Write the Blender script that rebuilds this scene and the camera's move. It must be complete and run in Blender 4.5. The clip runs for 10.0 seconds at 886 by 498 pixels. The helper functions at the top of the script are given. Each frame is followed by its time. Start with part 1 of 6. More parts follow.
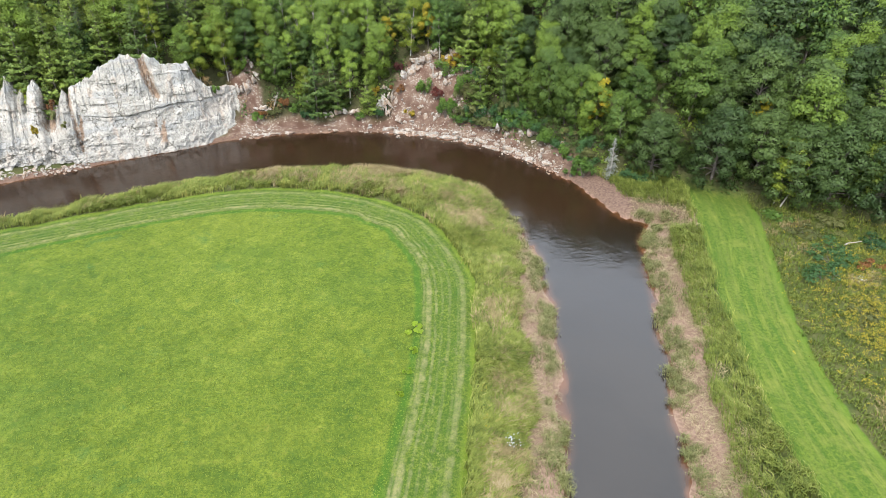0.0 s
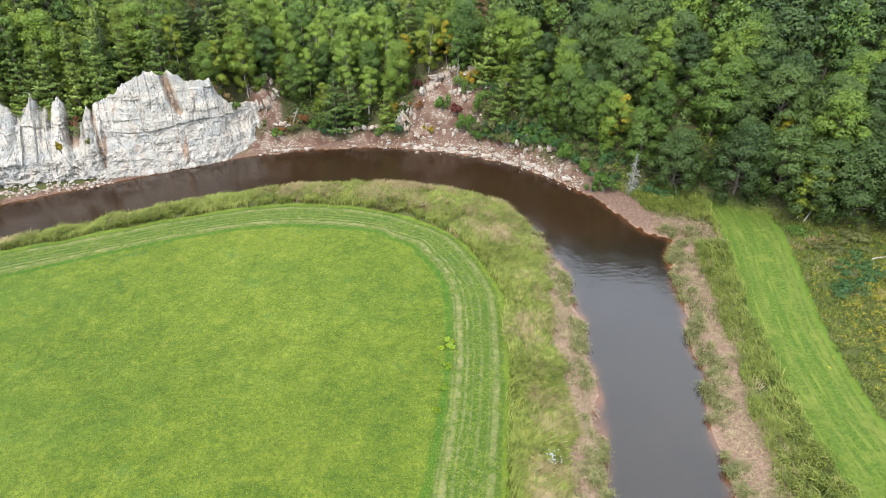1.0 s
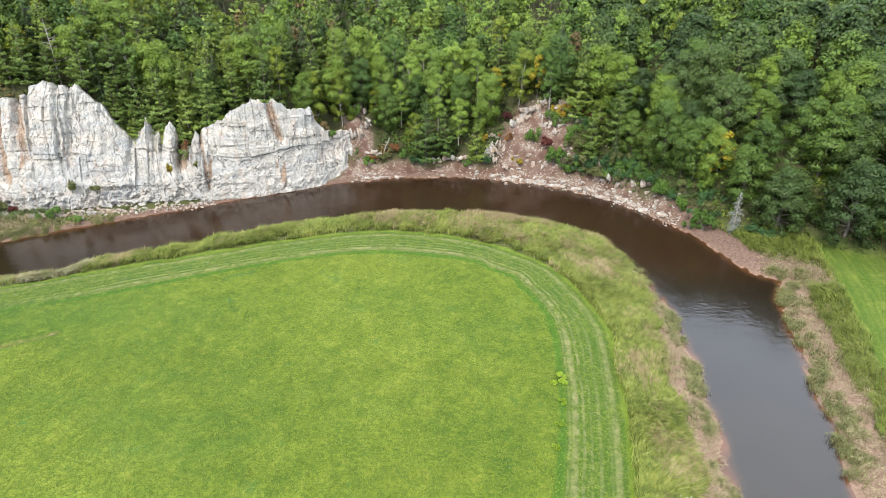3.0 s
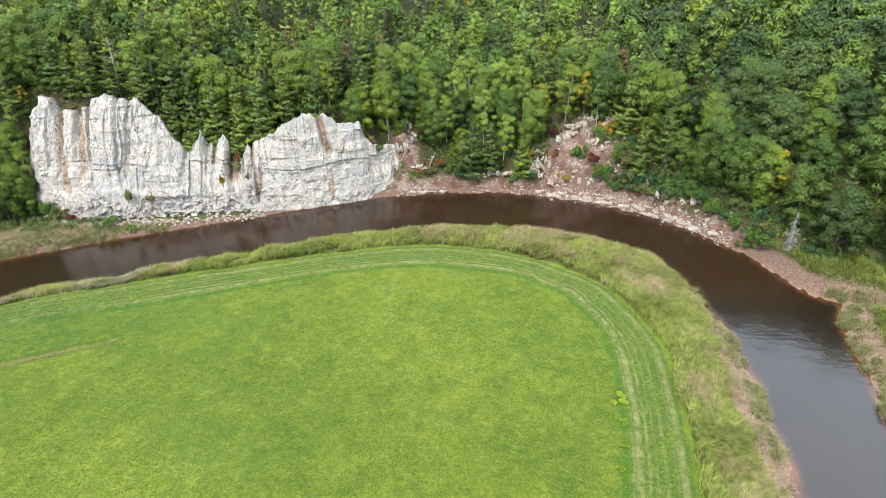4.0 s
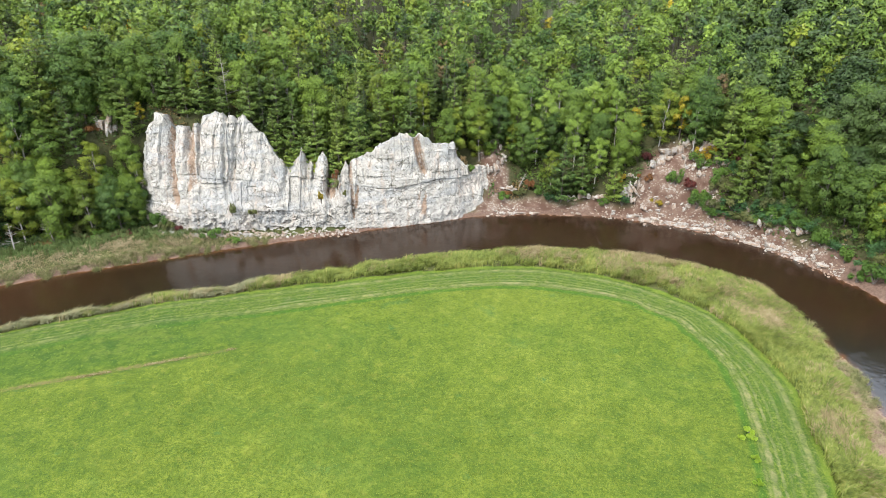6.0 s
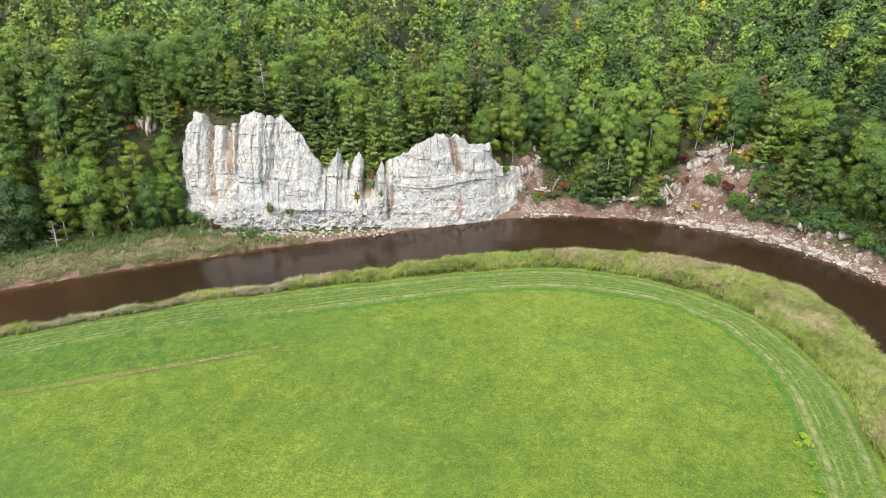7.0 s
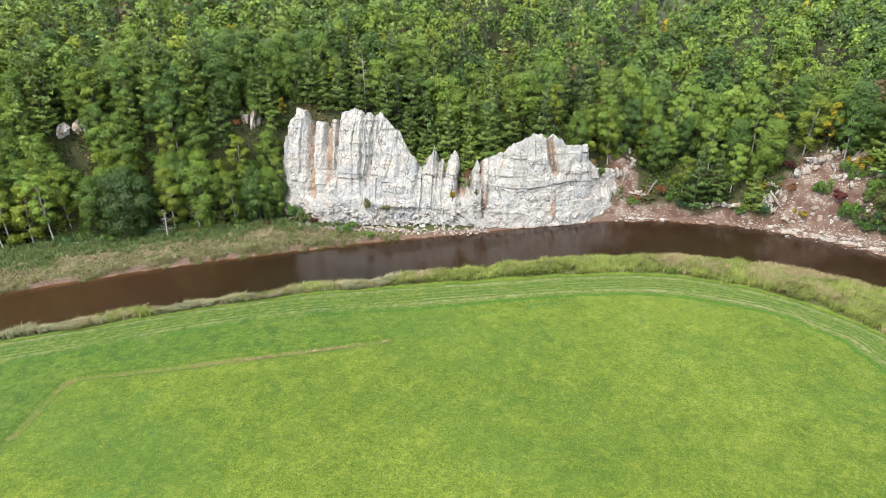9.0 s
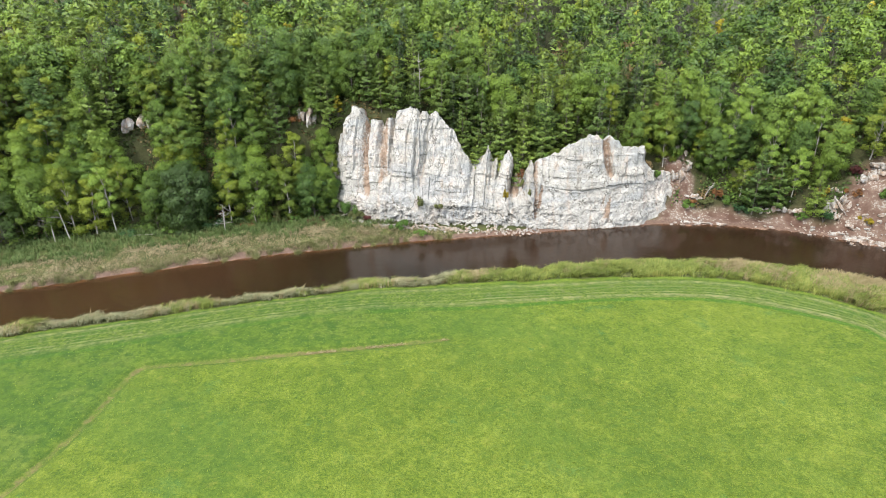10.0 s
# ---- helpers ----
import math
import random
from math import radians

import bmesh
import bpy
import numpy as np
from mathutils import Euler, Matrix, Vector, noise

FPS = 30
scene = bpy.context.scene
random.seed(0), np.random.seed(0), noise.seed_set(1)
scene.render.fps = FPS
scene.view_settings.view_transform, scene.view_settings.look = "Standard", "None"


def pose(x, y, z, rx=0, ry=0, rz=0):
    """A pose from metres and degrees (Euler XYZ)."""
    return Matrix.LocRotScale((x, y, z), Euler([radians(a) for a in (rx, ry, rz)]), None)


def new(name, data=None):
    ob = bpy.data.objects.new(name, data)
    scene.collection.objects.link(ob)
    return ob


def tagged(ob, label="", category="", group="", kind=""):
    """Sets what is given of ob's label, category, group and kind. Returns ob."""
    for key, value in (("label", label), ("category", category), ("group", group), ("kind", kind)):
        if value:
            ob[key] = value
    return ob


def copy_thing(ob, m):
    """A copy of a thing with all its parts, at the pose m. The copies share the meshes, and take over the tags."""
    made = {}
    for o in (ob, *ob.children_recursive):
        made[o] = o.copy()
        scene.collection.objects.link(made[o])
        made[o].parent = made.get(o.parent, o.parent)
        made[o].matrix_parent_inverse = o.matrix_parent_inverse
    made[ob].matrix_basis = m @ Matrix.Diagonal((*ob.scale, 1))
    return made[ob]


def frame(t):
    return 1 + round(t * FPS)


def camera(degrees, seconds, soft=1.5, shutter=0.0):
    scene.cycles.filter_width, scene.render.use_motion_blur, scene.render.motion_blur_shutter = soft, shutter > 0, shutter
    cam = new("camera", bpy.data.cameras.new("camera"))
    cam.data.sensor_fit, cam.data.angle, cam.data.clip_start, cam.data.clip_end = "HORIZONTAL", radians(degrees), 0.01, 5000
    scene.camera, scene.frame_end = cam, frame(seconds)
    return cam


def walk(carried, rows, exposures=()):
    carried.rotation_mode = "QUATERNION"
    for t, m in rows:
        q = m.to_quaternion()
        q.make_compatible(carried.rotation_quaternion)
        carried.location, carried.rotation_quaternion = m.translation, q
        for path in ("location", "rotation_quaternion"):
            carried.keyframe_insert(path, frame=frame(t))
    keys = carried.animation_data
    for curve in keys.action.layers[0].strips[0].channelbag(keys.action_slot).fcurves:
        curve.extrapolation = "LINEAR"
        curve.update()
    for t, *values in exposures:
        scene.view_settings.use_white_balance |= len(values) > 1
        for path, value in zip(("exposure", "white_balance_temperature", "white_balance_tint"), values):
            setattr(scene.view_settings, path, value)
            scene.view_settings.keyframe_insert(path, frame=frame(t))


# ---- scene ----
cam = camera(72.2, 10.0, soft=0.55)
METRES, EYE, TILT, LEAN, TURN = 36.0, 41.5, -32.6, -0.1, 0.0
ROWS = [
    (0.0, 0.0, 0.0, 0.0, 0.0, 0.0, -0.0),
    (0.5, -0.0432, -0.0013, 0.0009, 0.05, 0.69, 0.02),
    (1.0, -0.0882, -0.0026, 0.0017, 0.1, 1.39, 0.03),
    (1.5, -0.1362, -0.0036, 0.0018, 0.4, 2.1, -0.12),
    (2.0, -0.1852, -0.0057, 0.0024, 1.74, 2.77, -0.9),
    (2.5, -0.2344, -0.0081, 0.0024, 3.08, 3.43, -1.7),
    (4.0, -0.3813, -0.0216, -0.0023, 6.57, 5.32, -3.68),
    (4.5, -0.4327, -0.0284, -0.005, 7.48, 5.88, -4.2),
    (5.0, -0.4841, -0.0373, -0.0072, 8.75, 6.32, -4.92),
    (5.5, -0.5344, -0.0467, -0.0116, 9.99, 6.74, -5.64),
    (7.0, -0.6901, -0.0769, -0.0285, 11.96, 6.75, -6.77),
    (7.5, -0.7404, -0.0875, -0.0359, 12.8, 6.66, -7.24),
    (8.0, -0.7874, -0.0987, -0.0428, 13.76, 6.54, -7.77),
    (8.5, -0.8383, -0.1103, -0.0517, 15.07, 6.37, -8.55),
    (9.0, -0.8856, -0.1223, -0.0612, 16.5, 6.15, -9.33),
    (9.5, -0.9334, -0.1357, -0.0707, 17.89, 5.89, -10.13),
    (10.0, -0.9787, -0.1504, -0.0815, 19.31, 5.66, -10.92),
]
walk(cam, [(t, pose(0, 0, EYE, TILT, LEAN, TURN) @ pose(METRES * x, METRES * y, METRES * z, 90 + pitch, roll, yaw)) for t, x, y, z, yaw, pitch, roll in ROWS],
     [(0.0, 1.75), (10.0, 1.75)])

# ---------- light ----------
SUN_UP, SUN_TURN = 52.0, 200.0
world = bpy.data.worlds.new("overcast_sky")
scene.world = world
world.use_nodes = True
wn, wl = world.node_tree.nodes, world.node_tree.links
wn.clear()
sky = wn.new("ShaderNodeTexSky")
sky.sky_type = "NISHITA"
sky.sun_disc = False
sky.sun_elevation, sky.sun_rotation = radians(SUN_UP), radians(SUN_TURN)
sky.air_density, sky.dust_density, sky.ozone_density = 1.0, 2.0, 1.0
cl_co = wn.new("ShaderNodeTexCoord")
cl_map = wn.new("ShaderNodeMapping")
cl_map.inputs["Scale"].default_value = (1.0, 1.0, 2.6)
cl_no = wn.new("ShaderNodeTexNoise")
cl_no.inputs["Scale"].default_value, cl_no.inputs["Detail"].default_value = 2.2, 6.0
cl_ra = wn.new("ShaderNodeValToRGB")
cl_ra.color_ramp.elements[0].position, cl_ra.color_ramp.elements[1].position = 0.33, 0.72
cl_ra.color_ramp.elements[0].color = (9.1, 10.3, 12.1, 1)
cl_ra.color_ramp.elements[1].color = (12.8, 13.5, 14.4, 1)
cl_mix = wn.new("ShaderNodeMixRGB")
cl_mix.inputs[0].default_value = 0.86
w_bg, w_out = wn.new("ShaderNodeBackground"), wn.new("ShaderNodeOutputWorld")
w_bg.inputs[1].default_value = 0.109
wl.new(cl_co.outputs["Generated"], cl_map.inputs[0])
wl.new(cl_map.outputs[0], cl_no.inputs["Vector"])
wl.new(cl_no.outputs["Fac"], cl_ra.inputs[0])
wl.new(sky.outputs[0], cl_mix.inputs[1])
wl.new(cl_ra.outputs[0], cl_mix.inputs[2])
wl.new(cl_mix.outputs[0], w_bg.inputs[0])
wl.new(w_bg.outputs[0], w_out.inputs[0])
sun = new("sun", bpy.data.lights.new("sun", "SUN"))
sun.data.energy, sun.data.angle, sun.data.color = 1.9, radians(12), (1.0, 0.96, 0.88)
sun.matrix_world = pose(0, 0, 90, 90 - SUN_UP, 0, 180 - SUN_TURN)


# ---------- small tools ----------
def spline(pts, step=2.5):
    """A smooth line through a few plan points."""
    p = np.array(pts, float)
    p = np.vstack([2 * p[0] - p[1], p, 2 * p[-1] - p[-2]])
    out = []
    for i in range(1, len(p) - 2):
        a, b, c, d = p[i - 1], p[i], p[i + 1], p[i + 2]
        n = max(2, min(8, int(np.linalg.norm(c - b) / step)))
        for k in range(n):
            t = k / n
            out.append(0.5 * (2 * b + (c - a) * t + (2 * a - 5 * b + 4 * c - d) * t * t + (3 * b - a - 3 * c + d) * t ** 3))
    out.append(p[-2])
    return np.array(out)


def away(P, line):
    """Distance of the plan points P from a line, and the nearest point on it."""
    best = np.full(len(P), 1e18)
    near = np.zeros((len(P), 2))
    for a, b in zip(line[:-1], line[1:]):
        ab = b - a
        t = np.clip(((P - a) @ ab) / max(ab @ ab, 1e-9), 0, 1)
        q = a + t[:, None] * ab
        d = ((P - q) ** 2).sum(1)
        m = d < best
        best[m], near[m] = d[m], q[m]
    return np.sqrt(best), near


def inside(P, poly):
    c = np.zeros(len(P), bool)
    x, y = P[:, 0], P[:, 1]
    for a, b in zip(poly, np.roll(poly, -1, 0)):
        if a[1] == b[1]:
            continue
        m = ((a[1] > y) != (b[1] > y)) & (x < (b[0] - a[0]) * (y - a[1]) / (b[1] - a[1]) + a[0])
        c ^= m
    return c


def sm(t):
    t = np.clip(t, 0, 1)
    return t * t * (3 - 2 * t)


def waves(P, scale, seed=0):
    """Cheap smooth plan noise, about -1 to 1."""
    r = np.random.RandomState(seed)
    v = np.zeros(len(P))
    for k in range(7):
        a = r.uniform(0, 6.283)
        f = scale * r.uniform(0.6, 1.9)
        v += np.sin(P[:, 0] * math.cos(a) * f + P[:, 1] * math.sin(a) * f + r.uniform(0, 6.283))
    return v / 3.5


def mesh_of(name, V, Q, mats, mi=None, smooth=False):
    """A mesh of quads (or triangles) from arrays."""
    V, Q = np.asarray(V, np.float32), np.asarray(Q, np.int32)
    k = Q.shape[1]
    me = bpy.data.meshes.new(name)
    me.vertices.add(len(V))
    me.vertices.foreach_set("co", V.ravel())
    me.loops.add(Q.size)
    me.loops.foreach_set("vertex_index", Q.ravel())
    me.polygons.add(len(Q))
    me.polygons.foreach_set("loop_start", np.arange(len(Q), dtype=np.int32) * k)
    for m in mats:
        me.materials.append(m)
    if mi is not None:
        me.polygons.foreach_set("material_index", np.asarray(mi, np.int32))
    me.polygons.foreach_set("use_smooth", np.full(len(Q), smooth))
    me.update(calc_edges=True)
    return me


def put_attr(me, name, values):
    at = me.attributes.new(name, "FLOAT", "POINT")
    at.data.foreach_set("value", np.asarray(values, np.float32))


def put_facing(me, values):
    """The outward direction of the crown at each leaf, for soft shading of foliage."""
    at = me.attributes.new("facing", "FLOAT_VECTOR", "POINT")
    at.data.foreach_set("vector", np.asarray(values, np.float32).ravel())


def part(name, me, parent, label=""):
    ob = new(name, me)
    ob.parent = parent
    return tagged(ob, label)


def tube(pts, radii, sides=6):
    pts = np.asarray(pts, float)
    V, Q = [], []
    for i, p in enumerate(pts):
        d = pts[min(i + 1, len(pts) - 1)] - pts[max(i - 1, 0)]
        d /= np.linalg.norm(d) + 1e-9
        u = np.cross(d, (0.13, 0.97, 0.21))
        u /= np.linalg.norm(u) + 1e-9
        w = np.cross(d, u)
        for k in range(sides):
            a = 6.28318 * k / sides
            V.append(p + radii[i] * (math.cos(a) * u + math.sin(a) * w))
    for i in range(len(pts) - 1):
        for k in range(sides):
            k2 = (k + 1) % sides
            Q.append((i * sides + k, i * sides + k2, (i + 1) * sides + k2, (i + 1) * sides + k))
    return np.array(V), np.array(Q)


def join(bits):
    V, Q, n = [], [], 0
    for v, q in bits:
        V.append(v), Q.append(q + n)
        n += len(v)
    return np.vstack(V), np.vstack(Q)


def cards(C, N, S, r, long=1.25):
    """Small pointed leaf sprays at the places C, facing N, of the sizes S."""
    n = len(C)
    N = N / (np.linalg.norm(N, axis=1, keepdims=True) + 1e-9)
    A = np.cross(N, r.normal(size=(n, 3)))
    A /= np.linalg.norm(A, axis=1, keepdims=True) + 1e-9
    B = np.cross(N, A)
    S = np.asarray(S)[:, None]
    bend = N * S * 0.22
    V = np.stack([C - A * S * long / 2 - bend, C + B * S * 0.42, C + A * S * long / 2 - bend, C - B * S * 0.42], 1).reshape(-1, 3)
    Q = np.arange(4 * n).reshape(n, 4)
    return V, Q


def leaflets(C, N, F, S, r, long=1.15):
    """Single pointed leaf tufts at the places C, lying across N, shaded along F, of the sizes S."""
    n = len(C)
    N = N / (np.linalg.norm(N, axis=1, keepdims=True) + 1e-9)
    A = np.cross(N, r.normal(size=(n, 3)))
    A /= np.linalg.norm(A, axis=1, keepdims=True) + 1e-9
    B = np.cross(N, A)
    S = np.asarray(S)[:, None]
    root = C - A * S * long * 0.45
    V = np.stack([root - B * S * 0.46, root + B * S * 0.46, C + A * S * long * 0.6 - N * S * 0.25], 1).reshape(-1, 3)
    return V, np.arange(3 * n).reshape(n, 3), np.repeat(F / (np.linalg.norm(F, axis=1, keepdims=True) + 1e-9), 3, 0)


def threes(Q):
    """Quads as triangles."""
    return np.vstack([Q[:, (0, 1, 2)], Q[:, (0, 2, 3)]]) if Q.shape[1] == 4 else Q


# ---------- materials ----------
def mat(name):
    m = bpy.data.materials.new(name)
    m.use_nodes = True
    n, l = m.node_tree.nodes, m.node_tree.links
    return m, n, l, n["Principled BSDF"]


def nd(n, kind, **kw):
    o = n.new(kind)
    for k, v in kw.items():
        o.inputs[k].default_value = v
    return o


def ramp(n, stops):
    o = n.new("ShaderNodeValToRGB")
    e = o.color_ramp.elements
    while len(e) < len(stops):
        e.new(0.5)
    for s, (p, c) in zip(e, stops):
        s.position, s.color = p, (*c, 1)
    return o


def steps(n, l, src, lo, hi):
    o = n.new("ShaderNodeMapRange")
    o.interpolation_type = "SMOOTHSTEP"
    o.inputs["From Min"].default_value, o.inputs["From Max"].default_value = lo, hi
    l.new(src, o.inputs["Value"])
    return o.outputs["Result"]


def mixc(n, l, fac, a, b, how="MIX"):
    o = n.new("ShaderNodeMixRGB")
    o.blend_type = how
    for i, s in ((0, fac), (1, a), (2, b)):
        if isinstance(s, (int, float)):
            o.inputs[i].default_value = s
        elif isinstance(s, tuple):
            o.inputs[i].default_value = (*s, 1)
        else:
            l.new(s, o.inputs[i])
    return o.outputs[0]


def calc(n, l, op, a, b=0.0):
    o = n.new("ShaderNodeMath")
    o.operation = op
    for i, s in ((0, a), (1, b)):
        if isinstance(s, (int, float)):
            o.inputs[i].default_value = s
        else:
            l.new(s, o.inputs[i])
    return o.outputs[0]


def noise_at(n, l, co, scale, detail=4.0, rough=0.55, stretch=None):
    if stretch:
        m = n.new("ShaderNodeMapping")
        m.inputs["Scale"].default_value = stretch
        l.new(co, m.inputs[0])
        co = m.outputs[0]
    o = nd(n, "ShaderNodeTexNoise", Scale=scale, Detail=detail, Roughness=rough)
    l.new(co, o.inputs["Vector"])
    return o.outputs["Fac"]


def attr(n, name):
    o = n.new("ShaderNodeAttribute")
    o.attribute_name = name
    return o.outputs["Fac"]


def bumped(n, l, b, h, strength, dist):
    o = n.new("ShaderNodeBump")
    o.inputs["Strength"].default_value, o.inputs["Distance"].default_value = strength, dist
    l.new(h, o.inputs["Height"])
    l.new(o.outputs[0], b.inputs["Normal"])


def leaf_mat(name, dark, light, vary=0.62, crown=False):
    """Foliage: each tree takes its own tone, each spray a little of its own."""
    m, n, l, b = mat(name)
    g = n.new("ShaderNodeNewGeometry")
    oi = n.new("ShaderNodeObjectInfo")
    f = calc(n, l, "ADD", calc(n, l, "MULTIPLY", g.outputs["Random Per Island"], 1 - vary), calc(n, l, "MULTIPLY", calc(n, l, "FRACT", calc(n, l, "ADD", oi.outputs["Random"], attr(n, "tone"))), vary))
    r = ramp(n, [(0.08, dark), (0.92, light)])
    l.new(f, r.inputs[0])
    l.new(r.outputs[0], b.inputs["Base Color"])
    b.inputs["Roughness"].default_value = 0.55
    b.inputs["Specular IOR Level"].default_value = 0.25
    tr = n.new("ShaderNodeBsdfTranslucent")
    l.new(r.outputs[0], tr.inputs[0])
    if crown:
        at = n.new("ShaderNodeAttribute")
        at.attribute_name = "facing"
        vt = n.new("ShaderNodeVectorTransform")
        vt.vector_type, vt.convert_from, vt.convert_to = "NORMAL", "OBJECT", "WORLD"
        l.new(at.outputs["Vector"], vt.inputs[0])
        l.new(vt.outputs[0], b.inputs["Normal"])
    mx = n.new("ShaderNodeMixShader")
    mx.inputs[0].default_value = 0.35
    l.new(b.outputs[0], mx.inputs[1])
    l.new(tr.outputs[0], mx.inputs[2])
    l.new(mx.outputs[0], n["Material Output"].inputs[0])
    return m


def bark_mat(name, a, b_, scale=6.0):
    m, n, l, b = mat(name)
    co = n.new("ShaderNodeTexCoord").outputs["Object"]
    f = noise_at(n, l, co, scale, 5, 0.6, (1, 1, 0.35))
    r = ramp(n, [(0.3, a), (0.7, b_)])
    l.new(f, r.inputs[0])
    l.new(r.outputs[0], b.inputs["Base Color"])
    b.inputs["Roughness"].default_value = 0.9
    bumped(n, l, b, f, 0.5, 0.05)
    return m


LEAF = {
    "maple": leaf_mat("maple_leaves", (0.024, 0.058, 0.012), (0.134, 0.196, 0.022), crown=True),
    "oak": leaf_mat("oak_leaves", (0.019, 0.042, 0.010), (0.062, 0.098, 0.019), crown=True),
    "aspen": leaf_mat("aspen_leaves", (0.050, 0.100, 0.018), (0.190, 0.268, 0.036), crown=True),
    "birch": leaf_mat("birch_leaves", (0.068, 0.104, 0.012), (0.185, 0.222, 0.020), crown=True),
    "gold": leaf_mat("turning_leaves", (0.150, 0.145, 0.012), (0.400, 0.310, 0.018), crown=True),
    "rust": leaf_mat("rusty_leaves", (0.100, 0.066, 0.028), (0.190, 0.130, 0.055), crown=True),
    "pine": leaf_mat("pine_needles", (0.042, 0.082, 0.018), (0.172, 0.232, 0.037), crown=True),
    "spruce": leaf_mat("spruce_needles", (0.022, 0.044, 0.013), (0.082, 0.120, 0.031), crown=True),
}
BARK = bark_mat("grey_brown_bark", (0.0300, 0.0225, 0.0175), (0.1000, 0.0850, 0.0700))
BIRCH_BARK = bark_mat("pale_birch_bark", (0.1600, 0.1450, 0.1300), (0.3100, 0.2900, 0.2650), 3.0)
DEAD_WOOD = bark_mat("bleached_dead_wood", (0.1400, 0.1250, 0.1100), (0.2600, 0.2400, 0.2150), 5.0)


def ground_mat():
    m, n, l, b = mat("valley_ground")
    co = n.new("ShaderNodeTexCoord").outputs["Object"]
    big = noise_at(n, l, co, 0.055, 5, 0.55)
    mid = noise_at(n, l, co, 0.45, 5, 0.6)
    fine = noise_at(n, l, co, 3.2, 5, 0.7)
    hair = noise_at(n, l, co, 8.0, 4, 0.75)
    # hay field
    g = ramp(n, [(0.37, (0.025, 0.048, 0.0040)), (0.50, (0.072, 0.094, 0.0072)), (0.63, (0.116, 0.136, 0.0175))])
    l.new(calc(n, l, "ADD", calc(n, l, "MULTIPLY", big, 0.28), calc(n, l, "ADD", calc(n, l, "MULTIPLY", mid, 0.32), calc(n, l, "MULTIPLY", fine, 0.40))), g.inputs[0])
    field = mixc(n, l, calc(n, l, "MULTIPLY", steps(n, l, hair, 0.57, 0.38), 0.75), g.outputs[0], (0.018, 0.042, 0.0045))
    blot = noise_at(n, l, co, 0.22, 5, 0.65)
    broad = noise_at(n, l, co, 0.05, 4, 0.6, (0.6, 1.3, 1.0))
    field = mixc(n, l, calc(n, l, "MULTIPLY", steps(n, l, broad, 0.50, 0.66), 0.42), field, (0.036, 0.068, 0.009))
    field = mixc(n, l, calc(n, l, "MULTIPLY", steps(n, l, broad, 0.46, 0.32), 0.2), field, (0.105, 0.116, 0.014))
    spot = noise_at(n, l, co, 0.6, 5, 0.7)
    field = mixc(n, l, calc(n, l, "MULTIPLY", steps(n, l, spot, 0.63, 0.72), 0.6), field, (0.024, 0.066, 0.016))
    field = mixc(n, l, calc(n, l, "MULTIPLY", steps(n, l, blot, 0.60, 0.74), 0.55), field, (0.026, 0.066, 0.014))
    field = mixc(n, l, calc(n, l, "MULTIPLY", steps(n, l, blot, 0.42, 0.28), 0.35), field, (0.115, 0.130, 0.016))
    field = mixc(n, l, calc(n, l, "MULTIPLY", steps(n, l, noise_at(n, l, co, 0.9, 6, 0.75), 0.56, 0.66), 0.55), field, (0.0930, 0.0992, 0.0139))
    # strip along the bank: mown, with wheel marks
    st = attr(n, "strip")
    wob = calc(n, l, "ADD", st, calc(n, l, "MULTIPLY", calc(n, l, "SUBTRACT", mid, 0.5), 0.09))
    mown = mixc(n, l, steps(n, l, fine, 0.32, 0.66), (0.030, 0.057, 0.0050), (0.082, 0.099, 0.0135))
    mown = mixc(n, l, calc(n, l, "MULTIPLY", steps(n, l, mid, 0.50, 0.66), 0.7), mown, (0.028, 0.062, 0.0055))
    mown = mixc(n, l, calc(n, l, "MULTIPLY", steps(n, l, noise_at(n, l, co, 1.1, 6, 0.75), 0.54, 0.66), 0.6), mown, (0.118, 0.104, 0.048))
    mown = mixc(n, l, calc(n, l, "MULTIPLY", steps(n, l, hair, 0.58, 0.40), 0.8), mown, (0.018, 0.042, 0.0045))
    line = noise_at(n, l, co, 1.3, 4, 0.7)
    for at_, wide, amount in ((0.25, 0.075, 0.50), (0.34, 0.03, 0.2), (0.49, 0.04, 0.25), (0.62, 0.03, 0.2), (0.73, 0.035, 0.45), (0.86, 0.075, 0.62), (0.95, 0.03, 0.35)):
        off = calc(n, l, "ABSOLUTE", calc(n, l, "SUBTRACT", wob, at_))
        k = calc(n, l, "MULTIPLY", calc(n, l, "MULTIPLY", steps(n, l, off, wide, wide * 0.3), amount), calc(n, l, "ADD", calc(n, l, "MULTIPLY", steps(n, l, line, 0.36, 0.64), 0.5), calc(n, l, "MULTIPLY", steps(n, l, mid, 0.36, 0.62), 0.5)))
        mown = mixc(n, l, k, mown, (0.168, 0.146, 0.070))
    mown = mixc(n, l, calc(n, l, "MULTIPLY", steps(n, l, calc(n, l, "ABSOLUTE", calc(n, l, "SUBTRACT", wob, 0.06)), 0.09, 0.02), 0.4), mown, (0.105, 0.138, 0.0120))
    lush = calc(n, l, "ABSOLUTE", calc(n, l, "SUBTRACT", wob, 1.06))
    col = mixc(n, l, steps(n, l, wob, 0.97, 1.03), mown, field)
    col = mixc(n, l, calc(n, l, "MULTIPLY", steps(n, l, lush, 0.10, 0.02), 0.75), col, (0.0217, 0.0620, 0.0046))
    # wetter grass beyond the ditch, and the ditch
    wet = calc(n, l, "MULTIPLY", attr(n, "wet"), steps(n, l, wob, 0.72, 0.95))
    col = mixc(n, l, calc(n, l, "MULTIPLY", wet, 0.62), col, (0.0300, 0.0600, 0.0060))
